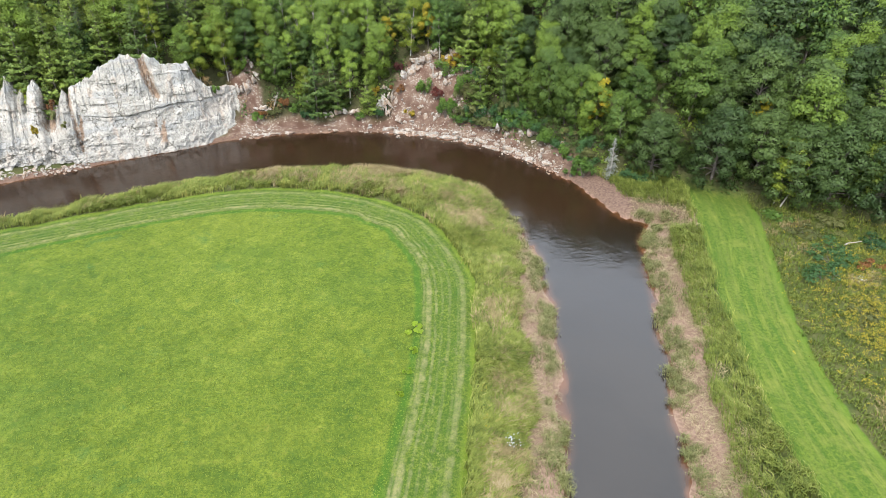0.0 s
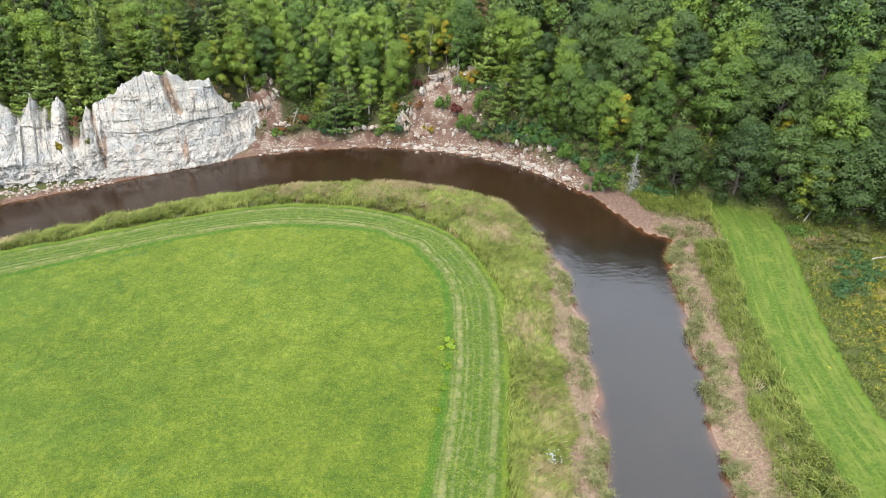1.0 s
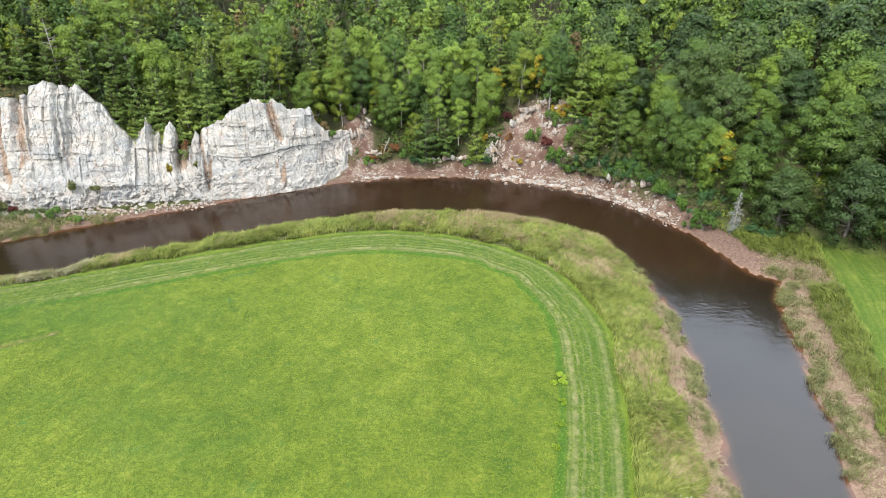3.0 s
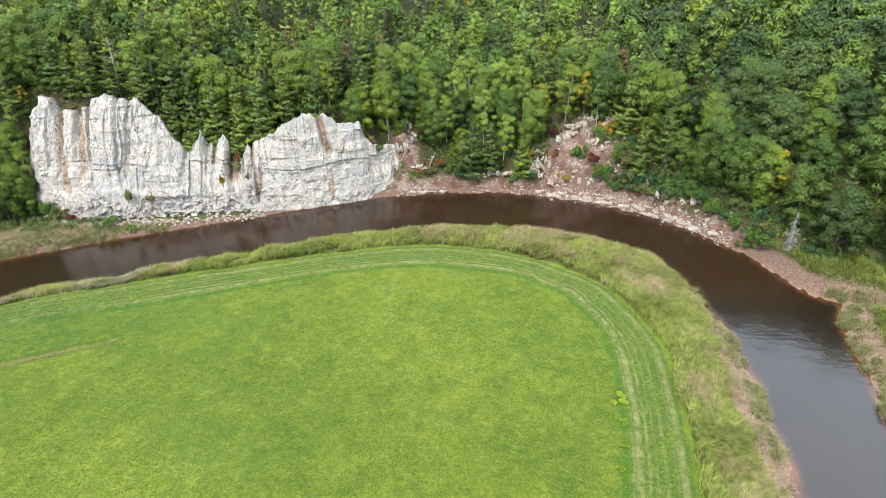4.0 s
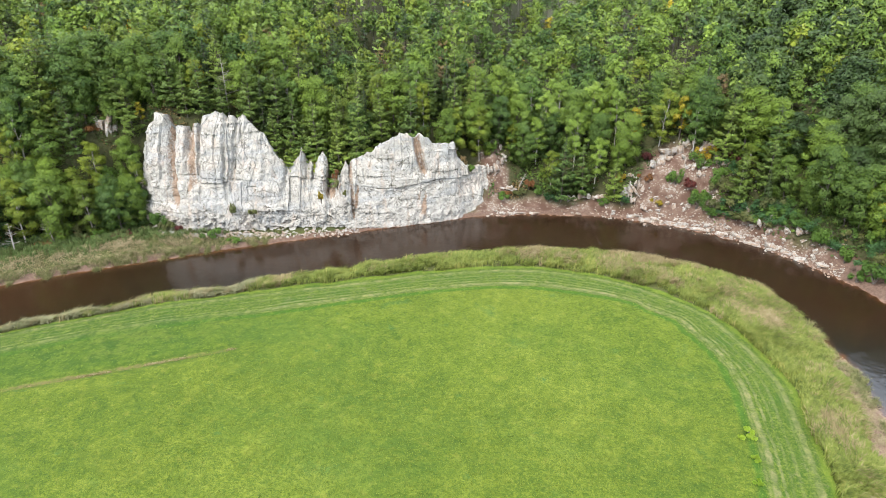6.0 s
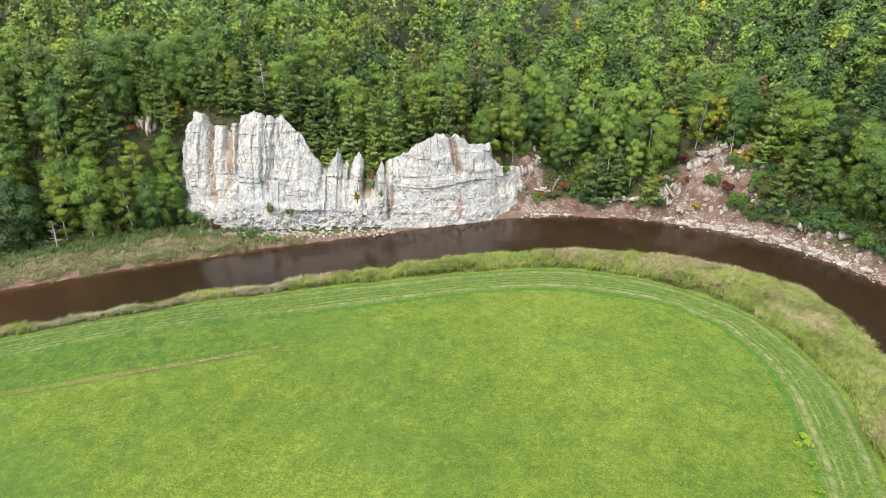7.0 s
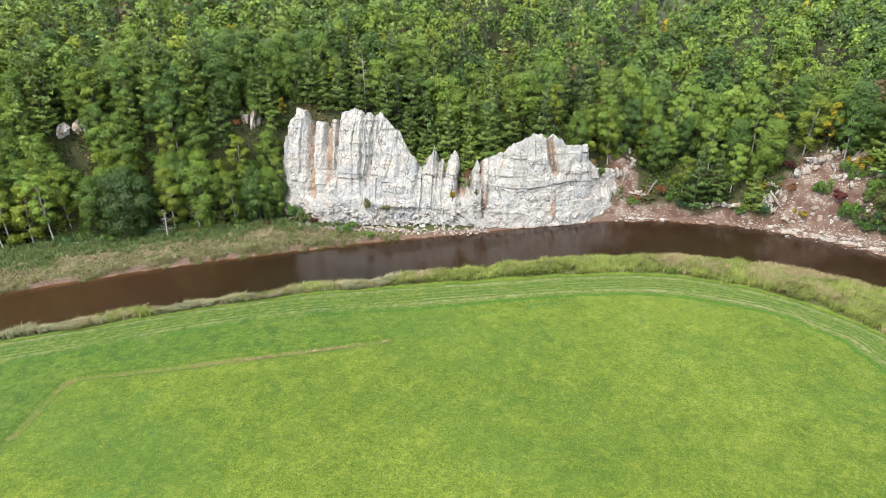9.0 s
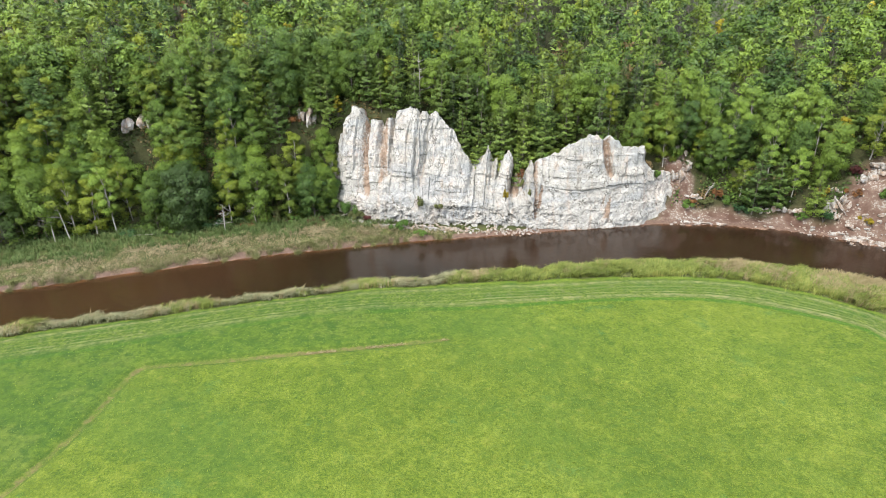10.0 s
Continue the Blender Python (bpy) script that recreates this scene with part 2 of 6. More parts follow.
    col = mixc(n, l, calc(n, l, "MULTIPLY", calc(n, l, "MULTIPLY", wet, steps(n, l, blot, 0.50, 0.64)), 0.4), col, (0.075, 0.090, 0.016))
    col = mixc(n, l, calc(n, l, "MULTIPLY", calc(n, l, "MULTIPLY", wet, steps(n, l, spot, 0.50, 0.64)), 0.7), col, (0.017, 0.042, 0.0055))
    di = calc(n, l, "ADD", attr(n, "ditch"), calc(n, l, "MULTIPLY", calc(n, l, "SUBTRACT", line, 0.5), 0.9))
    col = mixc(n, l, calc(n, l, "MULTIPLY", steps(n, l, di, 0.50, 0.22), calc(n, l, "ADD", calc(n, l, "MULTIPLY", steps(n, l, mid, 0.42, 0.58), 0.6), 0.3)), col, (0.085, 0.070, 0.026))
    col = mixc(n, l, calc(n, l, "MULTIPLY", steps(n, l, calc(n, l, "ABSOLUTE", calc(n, l, "SUBTRACT", di, 0.62)), 0.30, 0.06), 0.45), col, (0.017, 0.038, 0.005))
    # uneven sward
    sward = noise_at(n, l, co, 1.15, 7, 0.8)
    col = mixc(n, l, calc(n, l, "MULTIPLY", steps(n, l, sward, 0.54, 0.40), calc(n, l, "ADD", calc(n, l, "MULTIPLY", attr(n, "wet"), 0.3), 0.35)), col, (0.020, 0.043, 0.0050))
    col = mixc(n, l, calc(n, l, "MULTIPLY", steps(n, l, sward, 0.54, 0.66), 0.30), col, (0.120, 0.142, 0.020))
    # rank growth under the reeds
    rank = mixc(n, l, steps(n, l, fine, 0.3, 0.7), (0.0232, 0.0372, 0.0062), (0.0713, 0.0651, 0.0232))
    col = mixc(n, l, steps(n, l, wob, 0.01, -0.02), col, rank)
    # far meadow beyond the river
    me_ = mixc(n, l, steps(n, l, mid, 0.3, 0.7), (0.0264, 0.0403, 0.0093), (0.0728, 0.0667, 0.0248))
    me_ = mixc(n, l, steps(n, l, fine, 0.35, 0.7), me_, (0.0372, 0.0465, 0.0093))
    tk = mixc(n, l, steps(n, l, fine, 0.3, 0.7), (0.026, 0.054, 0.0050), (0.070, 0.096, 0.0110))
    tk = mixc(n, l, calc(n, l, "MULTIPLY", steps(n, l, hair, 0.56, 0.38), 0.6), tk, (0.018, 0.042, 0.0045))
    tk = mixc(n, l, calc(n, l, "MULTIPLY", steps(n, l, mid, 0.52, 0.68), 0.5), tk, (0.098, 0.110, 0.020))
    tl = attr(n, "lane")
    for at_, amount in ((-0.62, 0.15), (-0.42, 0.25), (0.1, 0.1), (0.42, 0.25), (0.62, 0.35), (0.84, 0.4)):
        off = calc(n, l, "ABSOLUTE", calc(n, l, "SUBTRACT", tl, at_))
        tk = mixc(n, l, calc(n, l, "MULTIPLY", calc(n, l, "MULTIPLY", steps(n, l, calc(n, l, "ADD", off, calc(n, l, "MULTIPLY", calc(n, l, "SUBTRACT", mid, 0.5), 0.2)), 0.12, 0.0), amount), steps(n, l, line, 0.25, 0.6)), tk, (0.108, 0.108, 0.0260))
    split_co, lane_co = n.new("ShaderNodeSeparateXYZ"), n.new("ShaderNodeCombineXYZ")
    l.new(co, split_co.inputs[0])
    l.new(calc(n, l, "MULTIPLY", tl, 6.0), lane_co.inputs[0])
    l.new(calc(n, l, "MULTIPLY", split_co.outputs[1], 0.16), lane_co.inputs[1])
    drag = noise_at(n, l, lane_co.outputs[0], 1.0, 5, 0.65)
    tk = mixc(n, l, calc(n, l, "MULTIPLY", steps(n, l, drag, 0.50, 0.68), 0.45), tk, (0.120, 0.134, 0.022))
    tk = mixc(n, l, calc(n, l, "MULTIPLY", steps(n, l, drag, 0.46, 0.34), 0.5), tk, (0.026, 0.058, 0.006))
    tk = mixc(n, l, calc(n, l, "MULTIPLY", steps(n, l, tl, 0.70, 0.92), 0.45), tk, (0.056, 0.100, 0.0085))
    tw = calc(n, l, "ADD", calc(n, l, "ABSOLUTE", tl), calc(n, l, "MULTIPLY", calc(n, l, "SUBTRACT", mid, 0.5), 0.25))
    me_ = mixc(n, l, steps(n, l, tw, 1.06, 0.98), me_, tk)
    side = attr(n, "outer")
    col = mixc(n, l, side, col, me_)
    # forest floor, scree and mud
    duff = mixc(n, l, steps(n, l, fine, 0.3, 0.7), (0.019, 0.021, 0.008), (0.044, 0.044, 0.017))
    col = mixc(n, l, attr(n, "woods"), col, duff)
    peb = nd(n, "ShaderNodeTexVoronoi", Scale=2.2)
    l.new(co, peb.inputs["Vector"])
    soil = mixc(n, l, steps(n, l, mid, 0.3, 0.65), (0.0560, 0.0300, 0.0205), (0.1100, 0.0730, 0.0540))
    soil = mixc(n, l, steps(n, l, calc(n, l, "ADD", fine, calc(n, l, "MULTIPLY", mid, 0.6)), 0.86, 1.0), soil, (0.210, 0.195, 0.170))
    stone = calc(n, l, "MULTIPLY", steps(n, l, peb.outputs["Distance"], 0.42, 0.30), steps(n, l, calc(n, l, "ADD", calc(n, l, "MULTIPLY", peb.outputs["Color"], 0.5), calc(n, l, "MULTIPLY", mid, 0.8)), 0.62, 0.74))
    soil = mixc(n, l, calc(n, l, "MULTIPLY", stone, 0.55), soil, (0.230, 0.200, 0.170))
    col = mixc(n, l, attr(n, "scree"), col, soil)
    mud = mixc(n, l, steps(n, l, fine, 0.3, 0.7), (0.098, 0.060, 0.042), (0.190, 0.130, 0.095))
    mud = mixc(n, l, attr(n, "silt"), mud, mixc(n, l, steps(n, l, fine, 0.3, 0.7), (0.060, 0.036, 0.026), (0.118, 0.078, 0.058)))
    md = calc(n, l, "ADD", attr(n, "mud"), calc(n, l, "MULTIPLY", calc(n, l, "SUBTRACT", mid, 0.5), 0.9))
    col = mixc(n, l, steps(n, l, md, 0.35, 0.65), col, mud)
    l.new(col, b.inputs["Base Color"])
    b.inputs["Roughness"].default_value = 0.95
    b.inputs["Specular IOR Level"].default_value = 0.15
    bumped(n, l, b, calc(n, l, "ADD", fine, calc(n, l, "MULTIPLY", hair, 0.6)), 0.6, 0.18)
    return m


def water_mat():
    m, n, l, b = mat("brown_river_water")
    co = n.new("ShaderNodeTexCoord").outputs["Object"]
    f = noise_at(n, l, co, 0.12, 4, 0.5)
    r = ramp(n, [(0.35, (0.0060, 0.0038, 0.0022)), (0.7, (0.0095, 0.0064, 0.0040))])
    l.new(f, r.inputs[0])
    sh = calc(n, l, "POWER", attr(n, "shallow"), 2.1)
    c = mixc(n, l, sh, r.outputs[0], (0.070, 0.028, 0.011))
    l.new(c, b.inputs["Base Color"])
    b.inputs["Roughness"].default_value = 0.15
    b.inputs["IOR"].default_value = 1.45
    h = calc(n, l, "ADD", noise_at(n, l, co, 1.6, 3, 0.5), calc(n, l, "MULTIPLY", noise_at(n, l, co, 0.35, 3, 0.5), 2.0))
    bumped(n, l, b, h, 0.30, 0.07)
    return m


def gypsum_mat(name, dust=0.0):
    m, n, l, b = mat(name)
    co = n.new("ShaderNodeTexCoord").outputs["Object"]
    mid = noise_at(n, l, co, 0.5, 6, 0.6)
    fine = noise_at(n, l, co, 3.0, 6, 0.65)
    grit = noise_at(n, l, co, 11.0, 4, 0.7)
    bed = noise_at(n, l, co, 0.22, 5, 0.65, (0.5, 0.5, 2.2))
    run = noise_at(n, l, co, 0.55, 6, 0.65, (1.6, 1.6, 0.14))
    wn_ = nd(n, "ShaderNodeTexNoise", Scale=0.9, Detail=4.0)
    l.new(co, wn_.inputs["Vector"])
    bent = n.new("ShaderNodeVectorMath")
    bent.operation = "MULTIPLY_ADD"
    l.new(wn_.outputs["Color"], bent.inputs[0])
    bent.inputs[1].default_value = (2.2, 2.2, 2.2)
    l.new(co, bent.inputs[2])
    crack = n.new("ShaderNodeTexVoronoi")
    crack.feature = "DISTANCE_TO_EDGE"
    crack.inputs["Scale"].default_value = 0.55
    l.new(bent.outputs[0], crack.inputs["Vector"])
    chip = n.new("ShaderNodeTexVoronoi")
    chip.inputs["Scale"].default_value = 1.9
    l.new(bent.outputs[0], chip.inputs["Vector"])
    split = n.new("ShaderNodeTexVoronoi")
    split.feature = "DISTANCE_TO_EDGE"
    split.inputs["Scale"].default_value = 1.0
    tall = n.new("ShaderNodeMapping")
    tall.inputs["Scale"].default_value, tall.inputs["Rotation"].default_value = (1.5, 1.5, 0.75), (0.0, 0.35, 0.0)
    l.new(bent.outputs[0], tall.inputs[0])
    l.new(tall.outputs[0], split.inputs["Vector"])
    broad = noise_at(n, l, co, 0.16, 5, 0.6)
    c = mixc(n, l, steps(n, l, mid, 0.35, 0.7), (0.232, 0.220, 0.198), (0.298, 0.283, 0.254))
    c = mixc(n, l, calc(n, l, "MULTIPLY", steps(n, l, broad, 0.50, 0.64), 0.5), c, (0.330, 0.278, 0.236))
    c = mixc(n, l, calc(n, l, "MULTIPLY", steps(n, l, bed, 0.47, 0.60), 0.65), c, (0.190, 0.196, 0.198))
    c = mixc(n, l, calc(n, l, "MULTIPLY", steps(n, l, fine, 0.55, 0.72), 0.45), c, (0.195, 0.182, 0.162))
    c = mixc(n, l, calc(n, l, "MULTIPLY", steps(n, l, fine, 0.48, 0.34), 0.4), c, (0.335, 0.320, 0.292))
    c = mixc(n, l, calc(n, l, "MULTIPLY", steps(n, l, grit, 0.58, 0.74), 0.3), c, (0.160, 0.150, 0.134))
    c = mixc(n, l, calc(n, l, "MULTIPLY", steps(n, l, run, 0.53, 0.68), 0.5), c, (0.285, 0.215, 0.165))
    c = mixc(n, l, calc(n, l, "MULTIPLY", steps(n, l, crack.outputs["Distance"], 0.035, 0.008), steps(n, l, mid, 0.40, 0.60)), c, (0.085, 0.076, 0.066))
    c = mixc(n, l, calc(n, l, "MULTIPLY", calc(n, l, "MULTIPLY", steps(n, l, split.outputs["Distance"], 0.045, 0.01), steps(n, l, fine, 0.42, 0.58)), 0.7), c, (0.095, 0.086, 0.075))
    tone = calc(n, l, "MULTIPLY", chip.outputs["Color"], 1.0)
    c = mixc(n, l, 0.55, c, mixc(n, l, tone, (0.30, 0.30, 0.30), (0.66, 0.65, 0.63)), "SOFT_LIGHT")
    so = calc(n, l, "ADD", calc(n, l, "ADD", attr(n, "soil"), dust), calc(n, l, "ADD", calc(n, l, "MULTIPLY", calc(n, l, "SUBTRACT", fine, 0.5), 1.5), calc(n, l, "MULTIPLY", calc(n, l, "SUBTRACT", mid, 0.5), 1.1)))
    brown = mixc(n, l, steps(n, l, mid, 0.35, 0.65), (0.105, 0.068, 0.046), (0.200, 0.142, 0.102))
    c = mixc(n, l, steps(n, l, so, 0.35, 0.85), c, brown)
    l.new(c, b.inputs["Base Color"])
    b.inputs["Roughness"].default_value = 0.85
    b.inputs["Specular IOR Level"].default_value = 0.2
    bumped(n, l, b, calc(n, l, "ADD", calc(n, l, "MULTIPLY", steps(n, l, split.outputs["Distance"], 0.0, 0.22), 0.8), calc(n, l, "ADD", fine, calc(n, l, "ADD", calc(n, l, "MULTIPLY", chip.outputs["Distance"], -1.1), calc(n, l, "MULTIPLY", grit, 0.45)))), 0.45, 0.24)
    return m


GROUND, WATER, GYPSUM, DUSTY = ground_mat(), water_mat(), gypsum_mat("white_gypsum"), gypsum_mat("dusty_gypsum", 0.56)

# ---------- plan of the valley ----------
FAR_BANK = spline([(-420, -190), (-250, -60), (-160, 12), (-124, 41), (-100, 61), (-79, 75.5), (-58, 88), (-38, 99.5), (-20, 104), (-5, 102.5), (9, 96.2), (19, 85), (24.6, 73.2),
                   (27.5, 71.6), (30, 71.2), (27.5, 70), (25.6, 66), (24, 56), (22.4, 46), (20.6, 36), (19, 27), (16, 5), (10, -40), (0, -160), (-10, -320)])
NEAR_BANK = spline([(-400, -205), (-240, -74), (-150, 5), (-113, 34.6), (-103, 42.0), (-91, 50.8), (-72, 64), (-50, 77), (-38, 83.3), (-26, 87.2), (-15, 88), (-6, 87), (1, 83.6), (7, 78), (10.6, 69), (12, 58),
                    (11.8, 48), (11, 38), (9.5, 28), (6, 5), (0, -40), (-10, -160), (-20, -320)])
HILL_FOOT = spline([(-420, -150), (-240, -35), (-160, 28), (-129, 56), (-116, 66), (-100, 75), (-91, 79.6), (-79, 80.6), (-70, 84), (-60, 88.2), (-50, 93.4), (-41, 98.6), (-36, 103.5), (-20, 106),
                    (-5, 104.3), (9, 98.4), (19, 88.5), (25, 85), (35, 80), (47, 73.6), (59, 67.6), (120, 36.6), (260, -40)])
DITCH = spline([(-84, 0), (-85.6, 14), (-86.3, 22), (-87.5, 27), (-88.8, 31.4), (-88.5, 33.9), (-83.2, 36.8), (-77.8, 40), (-66.7, 46.5), (-58.7, 51.4)])
LANE = spline([(39.4, 86), (39.0, 78), (38.4, 72), (37.2, 66), (35.7, 60), (34.4, 55), (33.3, 50), (32.5, 44), (31.9, 38), (31.7, 32), (32.2, 20), (34, -40)])
RIVER = np.vstack([FAR_BANK, NEAR_BANK[::-1]])
REED_X, REED_W = (-110, -98, -88, -76, -69, -63, -55, -48, -40, -32, -24, -17, -9, 0, 7, 16, 23, 28, 50, 60), (3.6, 3.3, 2.6, 2.9, 3.9, 4.5, 5.3, 5.9, 6.6, 7.1, 7.9, 9.2, 11.2, 12.0, 11.8, 10.4, 9.2, 8.3, 8.1, 7.5)
MOWN_X, MOWN_W = (-108, -98, -90, -82, -76, -70, -64, -56, -49, -42, -35, -28, -19, -11, -4, 15, 25, 31, 39, 50), (9.7, 9.3, 8.8, 8.9, 9.4, 10.2, 11.2, 11.5, 11.8, 12.5, 13.0, 14.0, 15.2, 16.2, 17.8, 16.8, 14.7, 14.4, 14.0, 13.9)


def survey(P):
    """Height of the ground and what covers it, at plan points."""
    df, _ = away(P, FAR_BANK)
    dn, nb = away(P, NEAR_BANK)
    e, _ = away(P, HILL_FOOT)
    # how far along the inner bank: x round the bend, then down the channel
    along = np.where((nb[:, 0] > -45) & (nb[:, 1] < 78), 7 + 78 - nb[:, 1], np.minimum(nb[:, 0], 7))
    wet = inside(P, RIVER)
    field = inside(P, NEAR_BANK) & ~wet
    outer = ~wet & ~field
    hill = inside(P, np.vstack([HILL_FOOT, [(260, 900), (-420, 900)]]))
    e = np.where(hill, e, -e)
    x = P[:, 0]
    z = np.zeros(len(P))
    lump = waves(P, 0.5, 3) * 0.10 + waves(P, 1.4, 4) * 0.05
    jag = 0.30 * waves(P, 0.9, 61) + 0.22 * waves(P, 2.4, 62)
    jag = np.where((df < dn) & (x < -36), 0.35, 1.0) * jag
    z = np.where(wet, -1.3 * sm((np.minimum(df, dn) + jag - 0.3) / 4) - 0.10 * sm((np.minimum(df, dn) + jag) / 0.5) + 0.12 * sm(-(np.minimum(df, dn) + jag) / 0.5), z)
    reed = np.interp(along, REED_X, REED_W)
    # field side: a soft bank up to the hay field
    dd, _ = away(P, DITCH)
    dj = dn - jag
    zf = -0.06 + 0.70 * sm(dj / 1.8) + 0.55 * sm((dn - 1.0) / 4.5) + lump * sm(dn / 2) * (1 - 0.7 * sm((dn - reed) / 2)) - 0.4 * np.exp(-(dd / 0.7) ** 2)
    z = np.where(field, zf, z)
    # outer bank and hill
    zb = -0.06 + 0.7 * sm((df - jag) / 1.8) + 0.7 * sm((df - 1.2) / 4.0) + lump * sm(df / 2)
    left = sm((-36 - x) / 9)
    vale = 1 - 0.38 * np.exp(-((x + 29) / 15) ** 2)
    ee = np.maximum(e, 0)
    crest = np.interp(x, (-140, -98, -85, -74, -68, -60, -52, -46, -40, -34), (18, 17, 17.5, 16.5, 11, 9.5, 13, 14, 11, 7))
    h_left = crest * sm((ee - 2.0) / 9.5) + 0.23 * np.minimum(np.maximum(ee - 9, 0), 110)
    h_right = (13.5 * (1 - np.exp(-ee / 13)) + 0.14 * np.minimum(ee, 150)) * vale
    rubbly = sm((11 - np.hypot(x + 2.5, P[:, 1] - 106.5)) / 4) + sm((7 - np.hypot((x + 35) / 0.8, (P[:, 1] - 107) / 1.9)) / 3)
    lumpy = rubbly * (0.55 * waves(P, 0.9, 71) + 0.40 * waves(P, 2.2, 72)) * sm(ee / 2)
    bluff = 3.4 * np.exp(-((x + 1.5) / 8.5) ** 2) * (1 - sm((ee - 9) / 14)) + 2.9 * np.exp(-((x + 36.0) / 3.6) ** 2) * (1 - sm((ee - 11) / 10))
    zh = lumpy + bluff * sm(ee / 5) + left * h_left + (1 - left) * h_right + waves(P, 0.12, 8) * 0.8 * sm(ee / 12)
    z = np.where(outer, np.where(hill, zb + zh, zb), z)
    return dict(z=z, df=df, dn=dn, e=e, wet=wet, field=field, outer=outer, hill=hill, reed=reed, mown=np.interp(along, MOWN_X, MOWN_W), dd=dd)


SHEET = {}


def lookup(P):
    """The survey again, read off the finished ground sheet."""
    P = np.asarray(P, float).reshape(-1, 2)
    xs, ys, s = SHEET["xs"], SHEET["ys"], SHEET["s"]
    i = np.clip(np.searchsorted(xs, P[:, 0]) - 1, 0, len(xs) - 2)
    j = np.clip(np.searchsorted(ys, P[:, 1]) - 1, 0, len(ys) - 2)
    u = np.clip((P[:, 0] - xs[i]) / (xs[i + 1] - xs[i]), 0, 1)
    v = np.clip((P[:, 1] - ys[j]) / (ys[j + 1] - ys[j]), 0, 1)
    n = len(xs)
    out = {}
    for k, a in s.items():
        if a.dtype == bool:
            out[k] = a[(j + (v > 0.5)) * n + i + (u > 0.5)]
        else:
            out[k] = (a[j * n + i] * (1 - u) + a[j * n + i + 1] * u) * (1 - v) + (a[(j + 1) * n + i] * (1 - u) + a[(j + 1) * n + i + 1] * u) * v
    return out


def heights(P):
    return lookup(P)["z"]


def ground():
    xs = np.concatenate([np.linspace(-1500, -230, 12), np.arange(-220, -140, 4.0), np.arange(-140, 72, 0.68), np.arange(72, 140, 3.0), np.linspace(150, 1500, 12)])
    ys = np.concatenate([np.linspace(-1200, -60, 12), np.arange(-50, 14, 4.0), np.arange(14, 122, 0.68), np.arange(122, 240, 3.0), np.linspace(250, 2200, 14)])
    X, Y = np.meshgrid(xs, ys)
    P = np.stack([X.ravel(), Y.ravel()], 1)
    s = survey(P)
    SHEET.update(xs=xs, ys=ys, s=s)
    nx_, ny_ = len(xs), len(ys)
    i = (np.arange(ny_ - 1)[:, None] * nx_ + np.arange(nx_ - 1)[None]).ravel()
    Q = np.stack([i, i + 1, i + 1 + nx_, i + nx_], 1)
    me = mesh_of("ground", np.c_[P, s["z"]], Q, [GROUND], smooth=True)
    field, outer = s["field"], s["outer"]
    x, y = P[:, 0], P[:, 1]
    put_attr(me, "strip", np.where(field, (s["dn"] - s["reed"]) / (s["mown"] - s["reed"]), -1.0))
    put_attr(me, "outer", outer.astype(float))
    put_attr(me, "ditch", s["dd"])
    put_attr(me, "wet", field * sm(s["dd"] / 1.5) * sm((-50 - x) / 24) * inside(P, np.vstack([DITCH, [(-30, 66), (-60, 85), (-200, 60), (-200, -60)]])))
    put_attr(me, "woods", outer * sm((s["e"] + 1.0) / 2.5))
    wob = waves(P, 0.5, 11)
    patch = np.maximum(sm((8.2 + 2.2 * wob - np.hypot((x + 3.0) / 1.0, (y - 106.5) / 0.85)) / 3), sm((5.0 + 1.3 * wob - np.hypot((x + 35.4 + 0.45 * (y - 108)) / 0.62, (y - 108.6) / 1.5)) / 2.0))
    rim = sm((x + 40) / 3) * sm((22 - x) / 4) * sm((1.9 + 1.0 * wob - s["e"]) / 1.6)
    put_attr(me, "scree", outer * np.clip(np.maximum(patch, rim), 0, 1))
    bw = np.where(field, np.where(x > 2, 3.6, 1.0), np.where(x > 18, np.where(y > 72, 3.6, 4.0), np.where(x > -42, 1.3, np.where(x > -74, 1.3, 1.4))))
    dw = np.where(field, s["dn"], s["df"])
    put_attr(me, "mud", np.where(s["wet"], 1.0, sm((bw - dw) / 1.6 + 0.5)))
    put_attr(me, "silt", outer * np.maximum(sm((y - 70) / 6), sm((-60 - x) / 8)))
    dl, _ = away(P, LANE)
    sgn = np.where(x > np.interp(y, LANE[::-1, 1], LANE[::-1, 0]), 1, -1)
    put_attr(me, "lane", np.where(y < 86, dl / np.interp(y, (30, 45, 60, 72), (3.4, 3.4, 3.75, 4.1)) * sgn, 9.0))
    tagged(new("ground", me), "rolling valley ground with hay field, muddy river banks and wooded slopes", "ground", kind="structure")


def river():
    """The water sheet, cut to the cells of the ground that lie under it."""
    xs, ys, z = SHEET["xs"], SHEET["ys"], SHEET["s"]["z"]
    n = len(xs)
    X, Y = np.meshgrid(xs, ys)
    low = (z < 0.02).reshape(len(ys), n)
    cell = low[:-1, :-1] | low[1:, :-1] | low[:-1, 1:] | low[1:, 1:]
    j, i = np.nonzero(cell)
    k = j * n + i
    Q = np.stack([k, k + 1, k + 1 + n, k + n], 1)
    used, inv = np.unique(Q, return_inverse=True)
    me = mesh_of("water", np.c_[X.ravel()[used], Y.ravel()[used], np.zeros(len(used))], inv.reshape(-1, 4), [WATER], smooth=True)
    put_attr(me, "shallow", np.maximum(sm(1 + z[used] / 0.20), np.maximum(0.36 * sm((Y.ravel()[used] - 62) / 14), 0.5 * sm((-52 - X.ravel()[used]) / 55))))
    tagged(new("water", me), "calm dark brown river water bending below the cliff", "river", kind="structure")


ground()
river()


